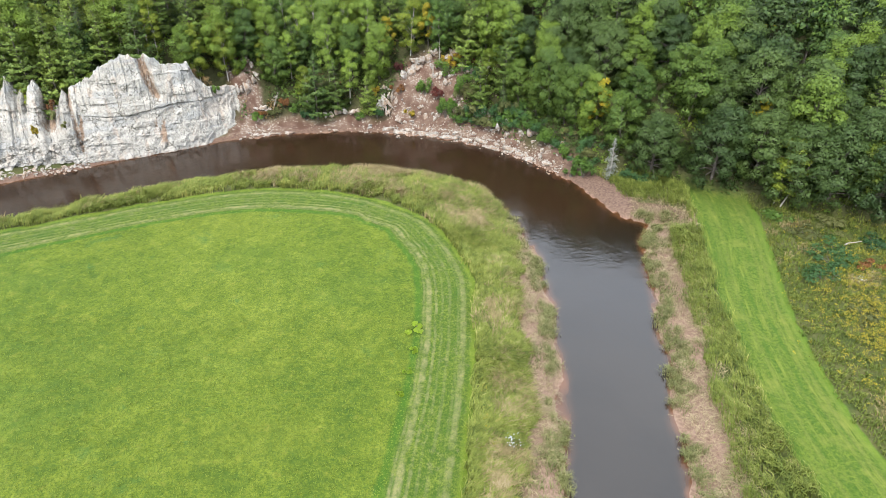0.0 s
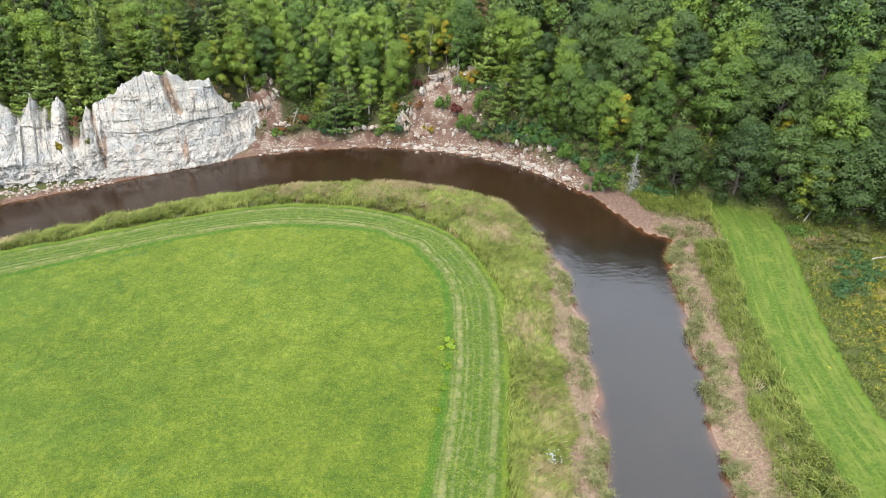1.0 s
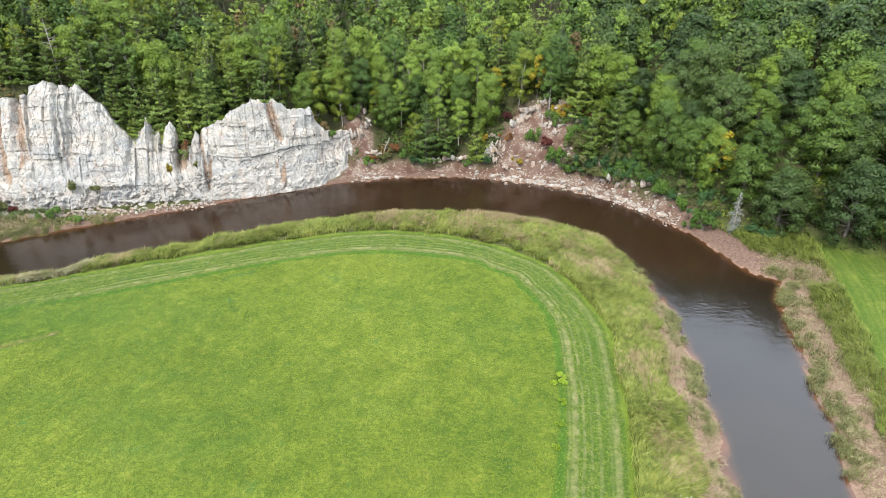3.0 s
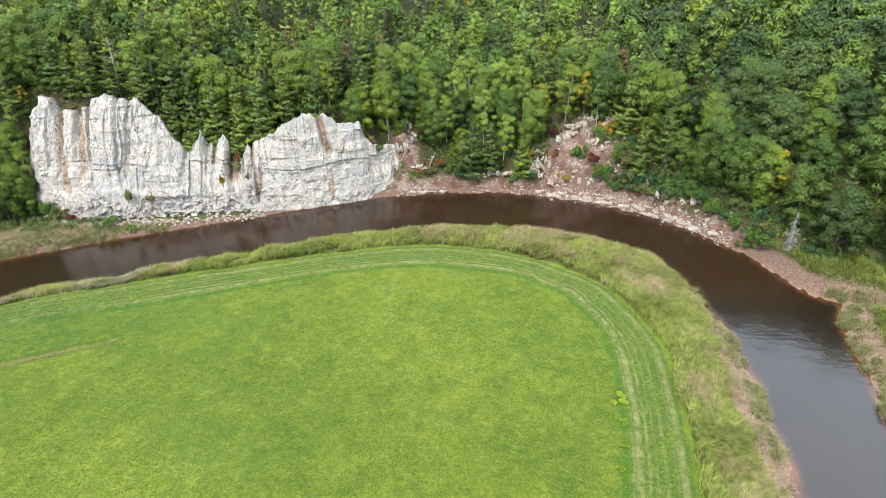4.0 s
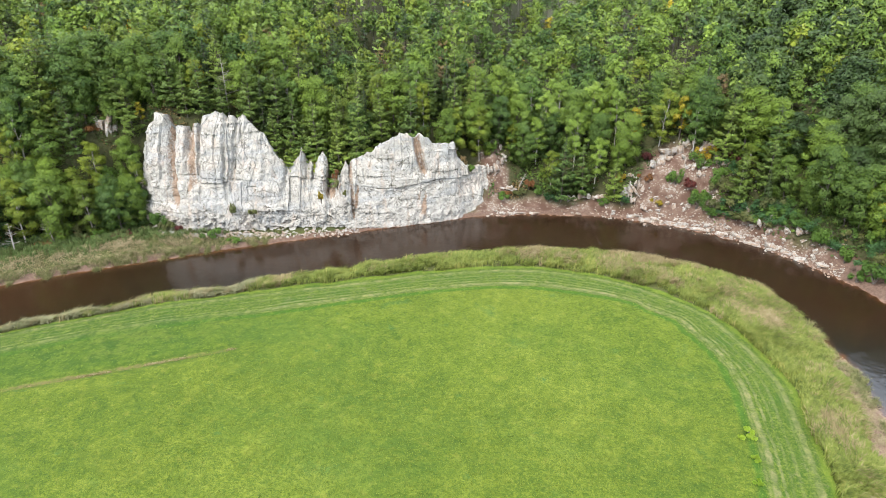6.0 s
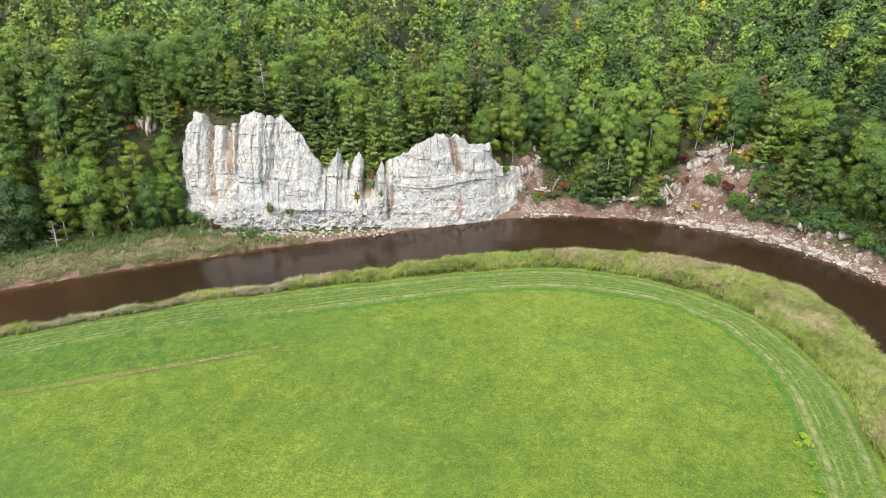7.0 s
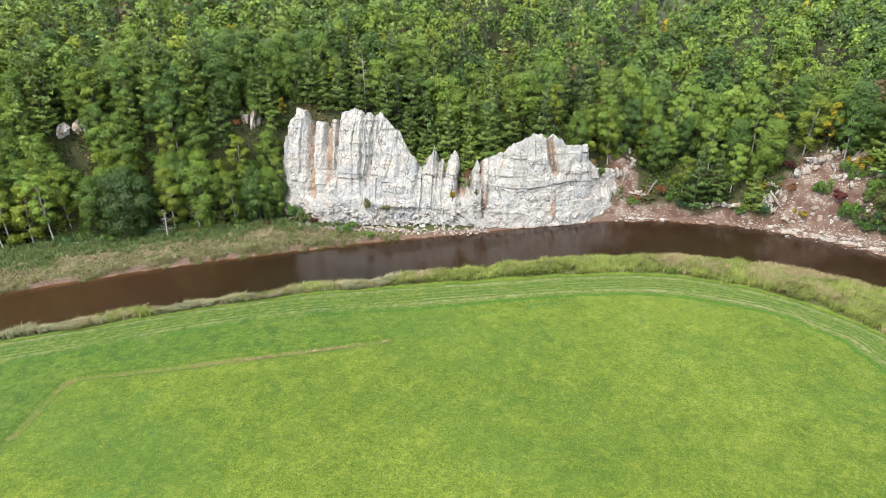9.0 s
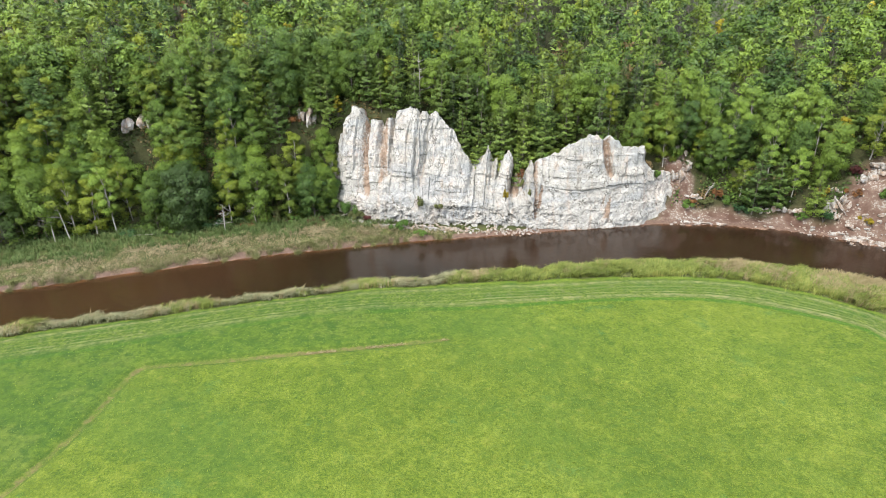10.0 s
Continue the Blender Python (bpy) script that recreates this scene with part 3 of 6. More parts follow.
# ---------- the white cliff ----------
# foot x, foot y, crest x, crest y
CLIFF = np.array([(-97, 84, -98.5, 86), (-92.8, 80.8, -93.2, 86), (-90.3, 79.9, -91.2, 87), (-85, 79.7, -86, 87.3), (-79.5, 80.3, -80, 88.3), (-74, 82.1, -75, 89.3),
                  (-71, 83.3, -72, 90.3), (-68, 84.2, -68.8, 91.3), (-60.5, 87.3, -61, 92.6), (-54, 90.7, -54.3, 94), (-49.5, 93.0, -50, 95.6), (-44, 95.9, -45, 98.2),
                  (-40.7, 98.1, -41.6, 100.2), (-38.9, 100.4, -39.8, 103.0), (-36.9, 102.6, -37.8, 106.5), (-35.2, 104.6, -36.0, 109), (-33.6, 106.0, -34.2, 110)])
# the skyline of the crest: x, height
CREST_LEFT = ((-99, 6), (-93.6, 13.4), (-92.3, 16.0), (-91.5, 18.4), (-91.1, 19.7), (-89.4, 19.5), (-88.9, 17.8), (-88.2, 16.3), (-87.4, 17.5), (-85.8, 17.5), (-85.2, 16.3), (-84.4, 17.8), (-83.4, 18.2), (-83.0, 17.0), (-82.5, 19.2),
              (-80.0, 20.1), (-78.7, 19.9), (-78.2, 19.0), (-77.1, 19.6), (-76.7, 18.7), (-75.5, 19.5), (-74.5, 18.1), (-72.4, 15.9), (-71.2, 12.8), (-69.7, 10.7))
CREST_RIGHT = ((-68.9, 10.6), (-68.3, 11.3), (-67.3, 12.2), (-66.8, 13.9), (-66.4, 12.5), (-65.8, 10.8), (-65.1, 11.6), (-64.7, 10.6), (-64.0, 11.9), (-63.1, 12.9), (-62.5, 11.6), (-62.1, 8.8), (-61.0, 8.6), (-60.5, 8.9), (-59.3, 11.4), (-58.8, 10.2), (-58.2, 11.5),
               (-54.6, 13.2), (-53.4, 14.4), (-50.6, 15.8), (-49.1, 16.0), (-48.1, 15.0), (-47.0, 15.5), (-46.0, 15.1), (-45.2, 13.8), (-41.9, 13.7), (-41.2, 11.4), (-40.2, 8.8), (-37.4, 7.6), (-34.2, 3.6))
CREST = np.array(CREST_LEFT + CREST_RIGHT, float)
# gullies in the face: x at the crest, half width, depth, soil in it, slant down the face, lowest height
NOTCHES = ((-88.3, 0.65, 2.4, 0.95, 0.10, 4.0), (-84.9, 0.9, 2.2, 0.85, 0.10, 6.5), (-83.0, 0.45, 1.6, 0.3, 0.02, 8.0), (-78.3, 0.30, 1.6, 0.1, 0.03, 5.0), (-76.7, 0.28, 1.5, 0.1, -0.03, 6.0), (-75.9, 0.22, 1.0, 0.1, 0.08, 12.0), (-72.6, 0.4, 0.9, 0.1, 0.05, 6.5), (-69.2, 0.5, 1.6, 0.3, 0.0, 5.5),
           (-65.8, 0.4, 1.6, 0.4, 0.02, 6.5), (-64.6, 0.3, 1.2, 0.3, 0.0, 7.0), (-61.6, 0.95, 2.6, 1.0, 0.03, 3.8), (-58.7, 0.35, 2.0, 0.9, 0.12, 0.5), (-50.0, 0.12, 0.7, 0.15, 0.0, 8.6), (-47.6, 0.6, 2.0, 1.0, 0.11, 7.6), (-41.0, 0.4, 0.9, 0.2, 0.1, 2.0), (-39.4, 0.35, 0.9, 0.35, 0.05, 1.0), (-37.6, 0.4, 1.0, 0.5, 0.05, 1.0), (-36.2, 0.4, 0.9, 0.6, 0.0, 1.0))
# rusty runs: x, half width, from height, to height, strength
STREAKS = ((-57.3, 0.40, 0.3, 9.0, 0.95), (-58.3, 0.25, 0.3, 6.0, 0.6), (-46.7, 0.45, 0.6, 7.0, 0.85), (-47.6, 0.25, 1.8, 6.6, 0.5), (-49.2, 0.8, 8.2, 10.5, 0.55), (-48.6, 0.5, 9.6, 13.0, 0.55), (-50.4, 0.35, 1.0, 4.5, 0.40), (-54.2, 0.5, 0.8, 4.0, 0.35), (-88.0, 0.8, 8.0, 16.0, 0.75),
           (-84.4, 1.0, 7.0, 13.5, 0.55), (-43.8, 0.5, 9.5, 11.5, 0.45), (-60.2, 0.5, 4.5, 9.0, 0.65), (-77.4, 0.25, 9.0, 17.0, 0.30), (-80.5, 0.5, 11.0, 18.0, 0.18), (-72.8, 0.4, 7.0, 10.0, 0.25), (-36.6, 0.6, 1.0, 7.0, 0.45))


def fbm(p, k):
    return noise.fractal(Vector(p) * k, 0.9, 2.0, 5)


def cliff():
    base = tagged(new("gypsum_cliff"), "white weathered gypsum cliff with rusty streaks above the river", "cliff")
    base.location = (-62, 88, 0)
    lens = np.r_[0, np.cumsum(np.hypot(np.diff(CLIFF[:, 0]), np.diff(CLIFF[:, 1])))]
    nu, nv, nb = 560, 120, 12
    us = np.linspace(0, lens[-1], nu)
    C = np.stack([np.interp(us, lens, CLIFF[:, i]) for i in range(4)], 1)
    V = np.zeros((nu, nv + nb, 3))
    soil = np.zeros((nu, nv + nb))
    for i in range(nu):
        fx, fy, tx, ty = C[i]
        d = np.array((tx - fx, ty - fy))
        i0, i1 = max(i - 4, 0), min(i + 4, nu - 1)
        tan = C[i1, :2] - C[i0, :2]
        back = np.array((-tan[1], tan[0])) / (np.linalg.norm(tan) + 1e-9)
        top = float(np.interp(tx + 0.12 * noise.noise(Vector((us[i] * 1.6, 1, 1))), CREST[:, 0], CREST[:, 1])) + 0.30 * noise.noise(Vector((us[i] * 1.1, 0, 7))) + 0.22 * noise.noise(Vector((us[i] * 2.9, 5, 7)))
        steep = float(np.clip((tx + 60) / 8, 0, 1))
        talus = float(np.clip((-57 - tx) / 6, 0, 1))
        for j in range(nv + nb):
            if j < nv:
                v = j / (nv - 1)
                z = -0.4 + (top + 0.4) * v
                f = (0.62 * v ** 0.62 + 0.38 * v ** 3) * (1 - steep) + steep * (0.75 * v + 0.25 * v ** 3)
                x, y = fx + d[0] * f, fy + d[1] * f
                # ribs and narrow clefts that run down the face
                q = us[i] + 0.5 * noise.noise(Vector((us[i] * 0.3, z * 0.22, 1)))
                upper = sm(v * 1.6 - 0.15)
                rib = 1.1 * noise.noise(Vector((q * 0.20, z * 0.05, 11))) + 0.22 * noise.noise(Vector((q * 0.55, z * 0.10, 13))) + 0.75 * (noise.cell(Vector((q * 0.42, z * 0.11, 13))) - 0.5) + 0.34 * (noise.cell(Vector((q * 1.05 + 0.25 * z, z * 0.24, 17))) - 0.5)
                cleft = 0.42 * math.exp(-(noise.noise(Vector((q * 0.26, z * 0.07, 23))) / 0.035) ** 2) + 0.22 * math.exp(-(noise.noise(Vector((q * 0.7, z * 0.16, 29))) / 0.04) ** 2)
                face = (rib * 0.6 - 0.6 * cleft) * (0.25 + 0.75 * upper) * (1 - 0.6 * steep)
                pv = Vector((x, y, z * 0.7))
                rough = fbm((x, y, z), 0.6) * 0.20 + fbm((x, y, z), 2.6) * 0.09 - abs(noise.noise(pv * 0.8)) * 0.42 - abs(noise.noise(pv * 2.1 + Vector((5, 1, 2)))) * 0.16 + 0.2
                rough *= 0.5
                rough *= 1 - 0.6 * steep * float(sm((z - 6.5) / 1.5))
                bed = 0.20 * noise.noise(Vector((us[i] * 0.25, 3, z * 0.7))) + (0.16 - 0.08 * steep) * (noise.cell(Vector((us[i] * 0.12, 8, z * 0.8 + 0.06 * us[i]))) - 0.5)
                # broken blocks low down
                low = sm((4.6 + 1.8 * noise.noise(Vector((us[i] * 0.2, 0, 2))) - z) / 2.0) * (1 - steep)
                cell = noise.cell(Vector((x * 1.15 + z * 0.7, y * 0.9, z * 1.2 - x * 0.5))) * 0.36 + noise.cell(Vector((x * 2.3 - z, y * 1.6 + z, z * 2.1 + x * 0.6))) * 0.24
                brow = 7.2 + 0.35 * math.sin(us[i] * 0.35) + 0.15 * noise.noise(Vector((us[i] * 0.9, 0, 3)))
                low2 = steep * sm((brow - 0.3 - z) / 0.5)
                cell2 = 0.3 + 0.30 * noise.noise(Vector((x * 0.7 + z * 0.45, y * 0.5, z * 0.40))) - 0.30 * abs(noise.noise(Vector((x * 1.1 - z * 0.5, y * 0.8, z * 0.55)))) + 0.14 * noise.cell(Vector((x * 1.0 - z * 0.6, y * 0.6, z * 0.5 + x * 0.2))) + 0.10 * noise.cell(Vector((x * 2.2 + z, y, z * 1.1)))
                ledge = steep * (0.38 * sm((z - brow) / 0.25) - 0.30 * math.exp(-((z - brow) / 0.14) ** 2) * (0.5 + noise.noise(Vector((us[i] * 0.4, 9, 3)))))
                slab = steep * sm((z - brow) / 0.3) * (0.28 * (noise.cell(Vector((us[i] * 0.30 + 4, math.floor((z - brow) / 5.2), 1))) - 0.5) - 0.22 * math.exp(-(noise.noise(Vector((q * 0.22, z * 0.03, 41))) / 0.02) ** 2))
                cut, gs = 0.0, 0.0
                for nxx, w, dep, so_, slant, foot_z in NOTCHES:
                    if abs(tx - nxx) > 4.5:
                        continue
                    off = tx - nxx - slant * (top - z) + 0.35 * noise.noise(Vector((nxx, z * 0.35, 9)))
                    if abs(off) < 2.2 * w and z > foot_z - 1:
                        deep = float(sm((1.5 * w - abs(off)) / (1.1 * w)))
                        fall = float(sm((z - foot_z + 0.8 * noise.noise(Vector((us[i], 2, 2)))) / 2.4))
                        cut = max(cut, min(dep, 3.0) * 0.34 * deep * fall)
                        gs = max(gs, so_ * deep * fall)
                out = face + rough + bed + 1.25 * low * (cell - 0.3) + 0.62 * low2 * (cell2 - 0.3) + ledge + slab - cut
                x, y = x - back[0] * out, y - back[1] * out
                wander = 1.5 * noise.noise(Vector((3.0, z * 0.20, 6))) + 0.9 * noise.noise(Vector((us[i] * 0.9, z * 0.5, 6)))
                so = gs * (0.85 + 0.3 * noise.noise(Vector((us[i] * 0.7, z * 0.35, 4)))) + 0.5 * sm((0.55 - z) / 0.5)
                for sx, sw, z0, z1, am in STREAKS:
                    if abs(tx - sx) > 3.5 or z < z0 or z > z1:
                        continue
                    so = max(so, am * (0.85 + 0.6 * noise.noise(Vector((sx, z * 0.5, us[i] * 0.8)))) * math.exp(-((tx - sx + 0.4 * wander) / (sw * (0.8 + 0.6 * sm((z1 - z) / 6)))) ** 2) * sm((z - z0) / 1.6) * sm((z1 - z) / 1.6))
                so += 0.40 * talus * sm((3.2 - z) / 2) * sm(noise.noise(Vector((x * 0.4, y * 0.4, z * 0.4))) * 3)
                soil[i, j] = min(1.0, so)
                V[i, j] = x, y, z
            else:
                # the crown falls away behind the crest
                k = (j - nv + 1) / nb
                x, y = V[i, nv - 1, 0] + back[0] * 4.2 * k, V[i, nv - 1, 1] + back[1] * 4.2 * k
                V[i, j] = x, y, top - 0.25 * k - 3.2 * k * k + 0.25 * noise.noise(Vector((x, y, 5)))
                soil[i, j] = sm(k * 2.2 - 0.15)
    n = nv + nb
    cuts = [0] + [int(np.argmin(abs(C[:, 2] - q))) for q in (-84.4, -70.4, -60.0, -46.4)] + [nu - 1]
    for a, b in zip(cuts[:-1], cuts[1:]):
        W = V[a:b + 1]
        m = b - a + 1
        i = (np.arange(m - 1)[:, None] * n + np.arange(n - 1)[None]).ravel()
        me = mesh_of("buttress", W.reshape(-1, 3) - np.array(base.location), np.stack([i, i + n, i + n + 1, i + 1], 1), [GYPSUM])
        put_attr(me, "soil", soil[a:b + 1].ravel())
        part("buttress", me, base)


cliff()


# ---------- trees ----------
def broadleaf(r, high, wide, clumps, per, leaf, low=0.28, trunk_r=0.16, lean=0.0, lump=(0.26, 0.44)):
    """Trunk and limbs, and a crown of leaf sprays in uneven clumps."""
    bits = []
    top = np.array((lean * high, r.uniform(-0.3, 0.3), high * 0.86))
    k = np.linspace(0, 1, 6)
    line = np.outer(k, top) + np.c_[r.normal(0, 0.12, 6) * k, r.normal(0, 0.12, 6) * k, np.zeros(6)]
    line[0] = (0, 0, -0.6)
    bits.append(tube(line, trunk_r * (1.1 - k * 0.95)))
    ends = []
    for c in range(clumps):
        t = (c + 0.5) / clumps
        zc = high * (low + (1 - low) * t ** 0.85) - 0.5
        belly = math.sin(math.pi * min(1, 0.22 + 0.73 * t)) ** 0.8
        a = c * 2.399 + r.uniform(-0.5, 0.5)
        rad = wide * belly * r.uniform(0.35, 1.0)
        s = np.interp(zc * 0.75, line[:, 2], line[:, 0]), np.interp(zc * 0.75, line[:, 2], line[:, 1])
        e = np.array((s[0] + rad * math.cos(a), s[1] + rad * math.sin(a), zc + r.uniform(-0.4, 0.4)))
        ends.append(e)
        if c % 2 == 0:
            b0 = np.array((s[0], s[1], max(high * 0.12, zc * 0.72)))
            mid = (b0 + e) / 2 + (0, 0, 0.25)
            bits.append(tube([b0, mid, e], [trunk_r * 0.42, trunk_r * 0.26, trunk_r * 0.1], 4))
    C, N, F, S = [], [], [], []
    heart = np.array((top[0] * 0.6, top[1] * 0.6, high * 0.5))
    for e in ends:
        size = wide * r.uniform(*lump)
        n = int(per * (2 * size / (sum(lump) * wide)) ** 2 * r.uniform(0.85, 1.15))
        d = r.normal(size=(n, 3))
        d[:, 2] = d[:, 2] * 0.9 + 0.25
        d /= np.linalg.norm(d, axis=1, keepdims=True)
        p = e + d * size * r.uniform(0.45, 1.06, (n, 1)) * (1, 1, 0.74)
        out = (p - heart) / (np.linalg.norm(p - heart, axis=1, keepdims=True) + 1e-9)
        C.append(p), N.append(d + 0.4 * out + r.normal(0, 0.45, (n, 3)) + (0, 0, 0.4)), F.append(0.8 * d + 0.6 * out + (0, 0, 0.35) + r.normal(0, 0.30, (n, 3))), S.append(r.uniform(0.65, 1.25, n) * leaf)
    return join(bits), leaflets(np.vstack(C), np.vstack(N), np.vstack(F), np.concatenate(S), r)


def conifer(r, high, wide, tiers, arms, per, leaf, droop=0.15, bare=0.15, open_=0.0, trunk_r=0.15):
    """A straight trunk with whorls of arms that carry flat needle sprays."""
    bits = [tube([(0, 0, -0.6), (0.05, 0.03, high * 0.5), (0, 0, high)], [trunk_r, trunk_r * 0.6, 0.02])]
    C, N, F, S = [], [], [], []
    for t in range(tiers):
        f = t / (tiers - 1)
        z = high * (bare + (1 - bare) * f) - 0.15
        rad = wide * ((1 - f) ** 0.7 * 0.95 + 0.07) * r.uniform(0.72, 1.14)
        if f < 0.15:
            rad *= 0.75
        na = max(3, int(arms * (1 - 0.4 * f)))
        a0 = r.uniform(0, 6.28)
        for k in range(na):
            if r.uniform() < open_:
                continue
            a = a0 + 6.283 * k / na + r.uniform(-0.35, 0.35)
            L = rad * r.uniform(0.6, 1.12)
            u = np.array((math.cos(a), math.sin(a), 0))
            zz = z + r.uniform(-0.35, 0.35)
            n = max(4, int(2.6 * per * (L / wide) ** 1.2))
            q = r.uniform(0.12, 1.0, n) ** 0.65
            side = np.array((-u[1], u[0], 0))
            p = np.outer(q * L, u) + np.outer(r.normal(0, 0.20, n) * (0.25 + L * (0.35 + 0.5 * np.sin(3.1 * q))), side)
            p[:, 2] = zz - droop * L * q + 0.30 * L * q * q * (droop < 0.3) + r.normal(0, 0.13, n)
            C.append(p)
            N.append(np.outer(np.ones(n), (0, 0, 1.0)) + 0.3 * u + r.normal(0, 0.5, (n, 3)))
            F.append(np.outer(0.25 + 0.6 * q, u) + (0, 0, 0.75) + r.normal(0, 0.28, (n, 3)))
            S.append(leaf * r.uniform(0.65, 1.2, n) * (1.1 - 0.3 * f))
            if per > 7 and k % 2 == 0:
                bits.append(tube([(0, 0, zz), tuple(u * L * 0.8 + (0, 0, zz - droop * L * 0.7))], [0.04, 0.012], 3))
    return join(bits), leaflets(np.vstack(C), np.vstack(N), np.vstack(F), np.concatenate(S), r, 1.3)


def bare_tree(r, high, arms, trunk_r=0.12, lean=0.1, spread=0.35):
    bits = [tube([(0, 0, -0.5), (lean * high * 0.5, 0.1, high * 0.5), (lean * high, 0, high)], [trunk_r, trunk_r * 0.7, 0.02])]
    for k in range(arms):
        f = r.uniform(0.3, 0.95)
        p = np.array((lean * high * f, 0, high * f))
        a = r.uniform(0, 6.28)
        L = high * spread * (1.15 - f) * r.uniform(0.6, 1.2)
        m = p + np.array((math.cos(a), math.sin(a), 0.25)) * L * 0.55
        e = m + np.array((math.cos(a + 0.4), math.sin(a + 0.4), r.uniform(-0.2, 0.7))) * L * 0.5
        bits.append(tube([p, m, e], [trunk_r * 0.4, trunk_r * 0.25, 0.012], 4))
        for q in range(2):
            b = a + r.uniform(-1.2, 1.2)
            bits.append(tube([m, m + np.array((math.cos(b), math.sin(b), r.uniform(0, 0.8))) * L * 0.35], [trunk_r * 0.18, 0.01], 3))
    return join(bits)


KINDS = {
    "maple": ("maple_tree", "rounded green maple on the wooded slope", 3, BARK),
    "oak": ("oak_tree", "spreading dark green oak at the forest edge", 3, BARK),
    "aspen": ("aspen_tree", "slender light green aspen with pale trunk", 3, BIRCH_BARK),
    "birch": ("birch_tree", "yellow-green birch with a pale thin trunk", 2, BIRCH_BARK),
    "gold": ("turning_tree", "small tree with leaves turning autumn yellow", 1, BARK),
    "rust": ("rusty_tree", "thin tree with rusty brown fading leaves", 1, BARK),
    "pine": ("pine_tree", "tall white pine with layered green boughs", 3, BARK),
    "spruce": ("spruce_tree", "dark green pointed spruce on the slope", 2, BARK),
}


# how much of the foliage is built near, deeper in the woods, and on the far hill: share of leaves, leaf size
DETAIL = ((1.0, 1.0), (0.22, 1.85), (0.10, 2.5))


def grow(kind, r, level):
    """Trunk and crown arrays of one tree of a kind, about ten metres high."""
    k, s = DETAIL[level]
    s *= 0.72
    if kind == "maple":
        return broadleaf(r, 10, 3.0, 38, int(225 * k), 0.29 * s, low=0.14)
    if kind == "oak":
        return broadleaf(r, 9.5, 4.4, 64, int(205 * k), 0.31 * s, low=0.05, trunk_r=0.24, lump=(0.16, 0.31))
    if kind == "aspen":
        return broadleaf(r, 10.5, 2.1, 26, int(200 * k), 0.25 * s, low=0.32, trunk_r=0.12)
    if kind == "birch":
        return broadleaf(r, 9.5, 2.3, 26, int(195 * k), 0.26 * s, low=0.12, trunk_r=0.11, lean=0.05)
    if kind == "gold":
        return broadleaf(r, 7.0, 1.7, 18, int(100 * k), 0.32 * s, trunk_r=0.08)
    if kind == "rust":
        return broadleaf(r, 8.5, 1.8, 20, int(60 * k), 0.32 * s, trunk_r=0.1)
    near = level == 0
    if kind == "pine":
        return conifer(r, 12, 3.6, 16 if near else 12, 8 if near else 6, (25, 7, 4)[level], (0.33, 0.60, 0.78)[level], droop=0.05, bare=0.1, open_=0.10)
    return conifer(r, 11, 2.1, 20 if near else 14, 8 if near else 6, (16, 6, 4)[level], (0.30, 0.50, 0.58)[level], droop=0.42, bare=0.04)


def tree_models(level):
    out = {}
    for kind, (nm, label, count, bark) in KINDS.items():
        out[kind] = [grow(kind, np.random.RandomState(40 + 7 * i + len(kind)), level) for i in range(count)]
        if level:
            # deep in the woods only the upper crown and the bole are built
            for i, (tr, (v, q, f)) in enumerate(out[kind]):
                q = q[v[q].mean(1)[:, 2] > (0.36, 0.50)[level - 1] * v[:, 2].max()]
                used, inv = np.unique(q, return_inverse=True)
                out[kind][i] = tube([(0, 0, -0.6), (0, 0, 6.0)], [0.14, 0.06], 4), (v[used], inv.reshape(-1, 3), f[used])
    return out


MIX_LEFT = (("pine", 0.42), ("spruce", 0.12), ("maple", 0.22), ("aspen", 0.08), ("birch", 0.11), ("gold", 0.02), ("rust", 0.03))
MIX_FOOT = (("oak", 0.05), ("maple", 0.42), ("birch", 0.32), ("aspen", 0.18), ("gold", 0.03))
MIX_UP = (("pine", 0.20), ("maple", 0.36), ("birch", 0.24), ("aspen", 0.14), ("rust", 0.03), ("gold", 0.03))
MIX_VALE = (("pine", 0.18), ("spruce", 0.09), ("maple", 0.34), ("aspen", 0.26), ("birch", 0.08), ("gold", 0.03), ("rust", 0.02))
MIX_RIGHT = (("pine", 0.08), ("spruce", 0.06), ("maple", 0.28), ("oak", 0.50), ("aspen", 0.04), ("birch", 0.05), ("gold", 0.01))
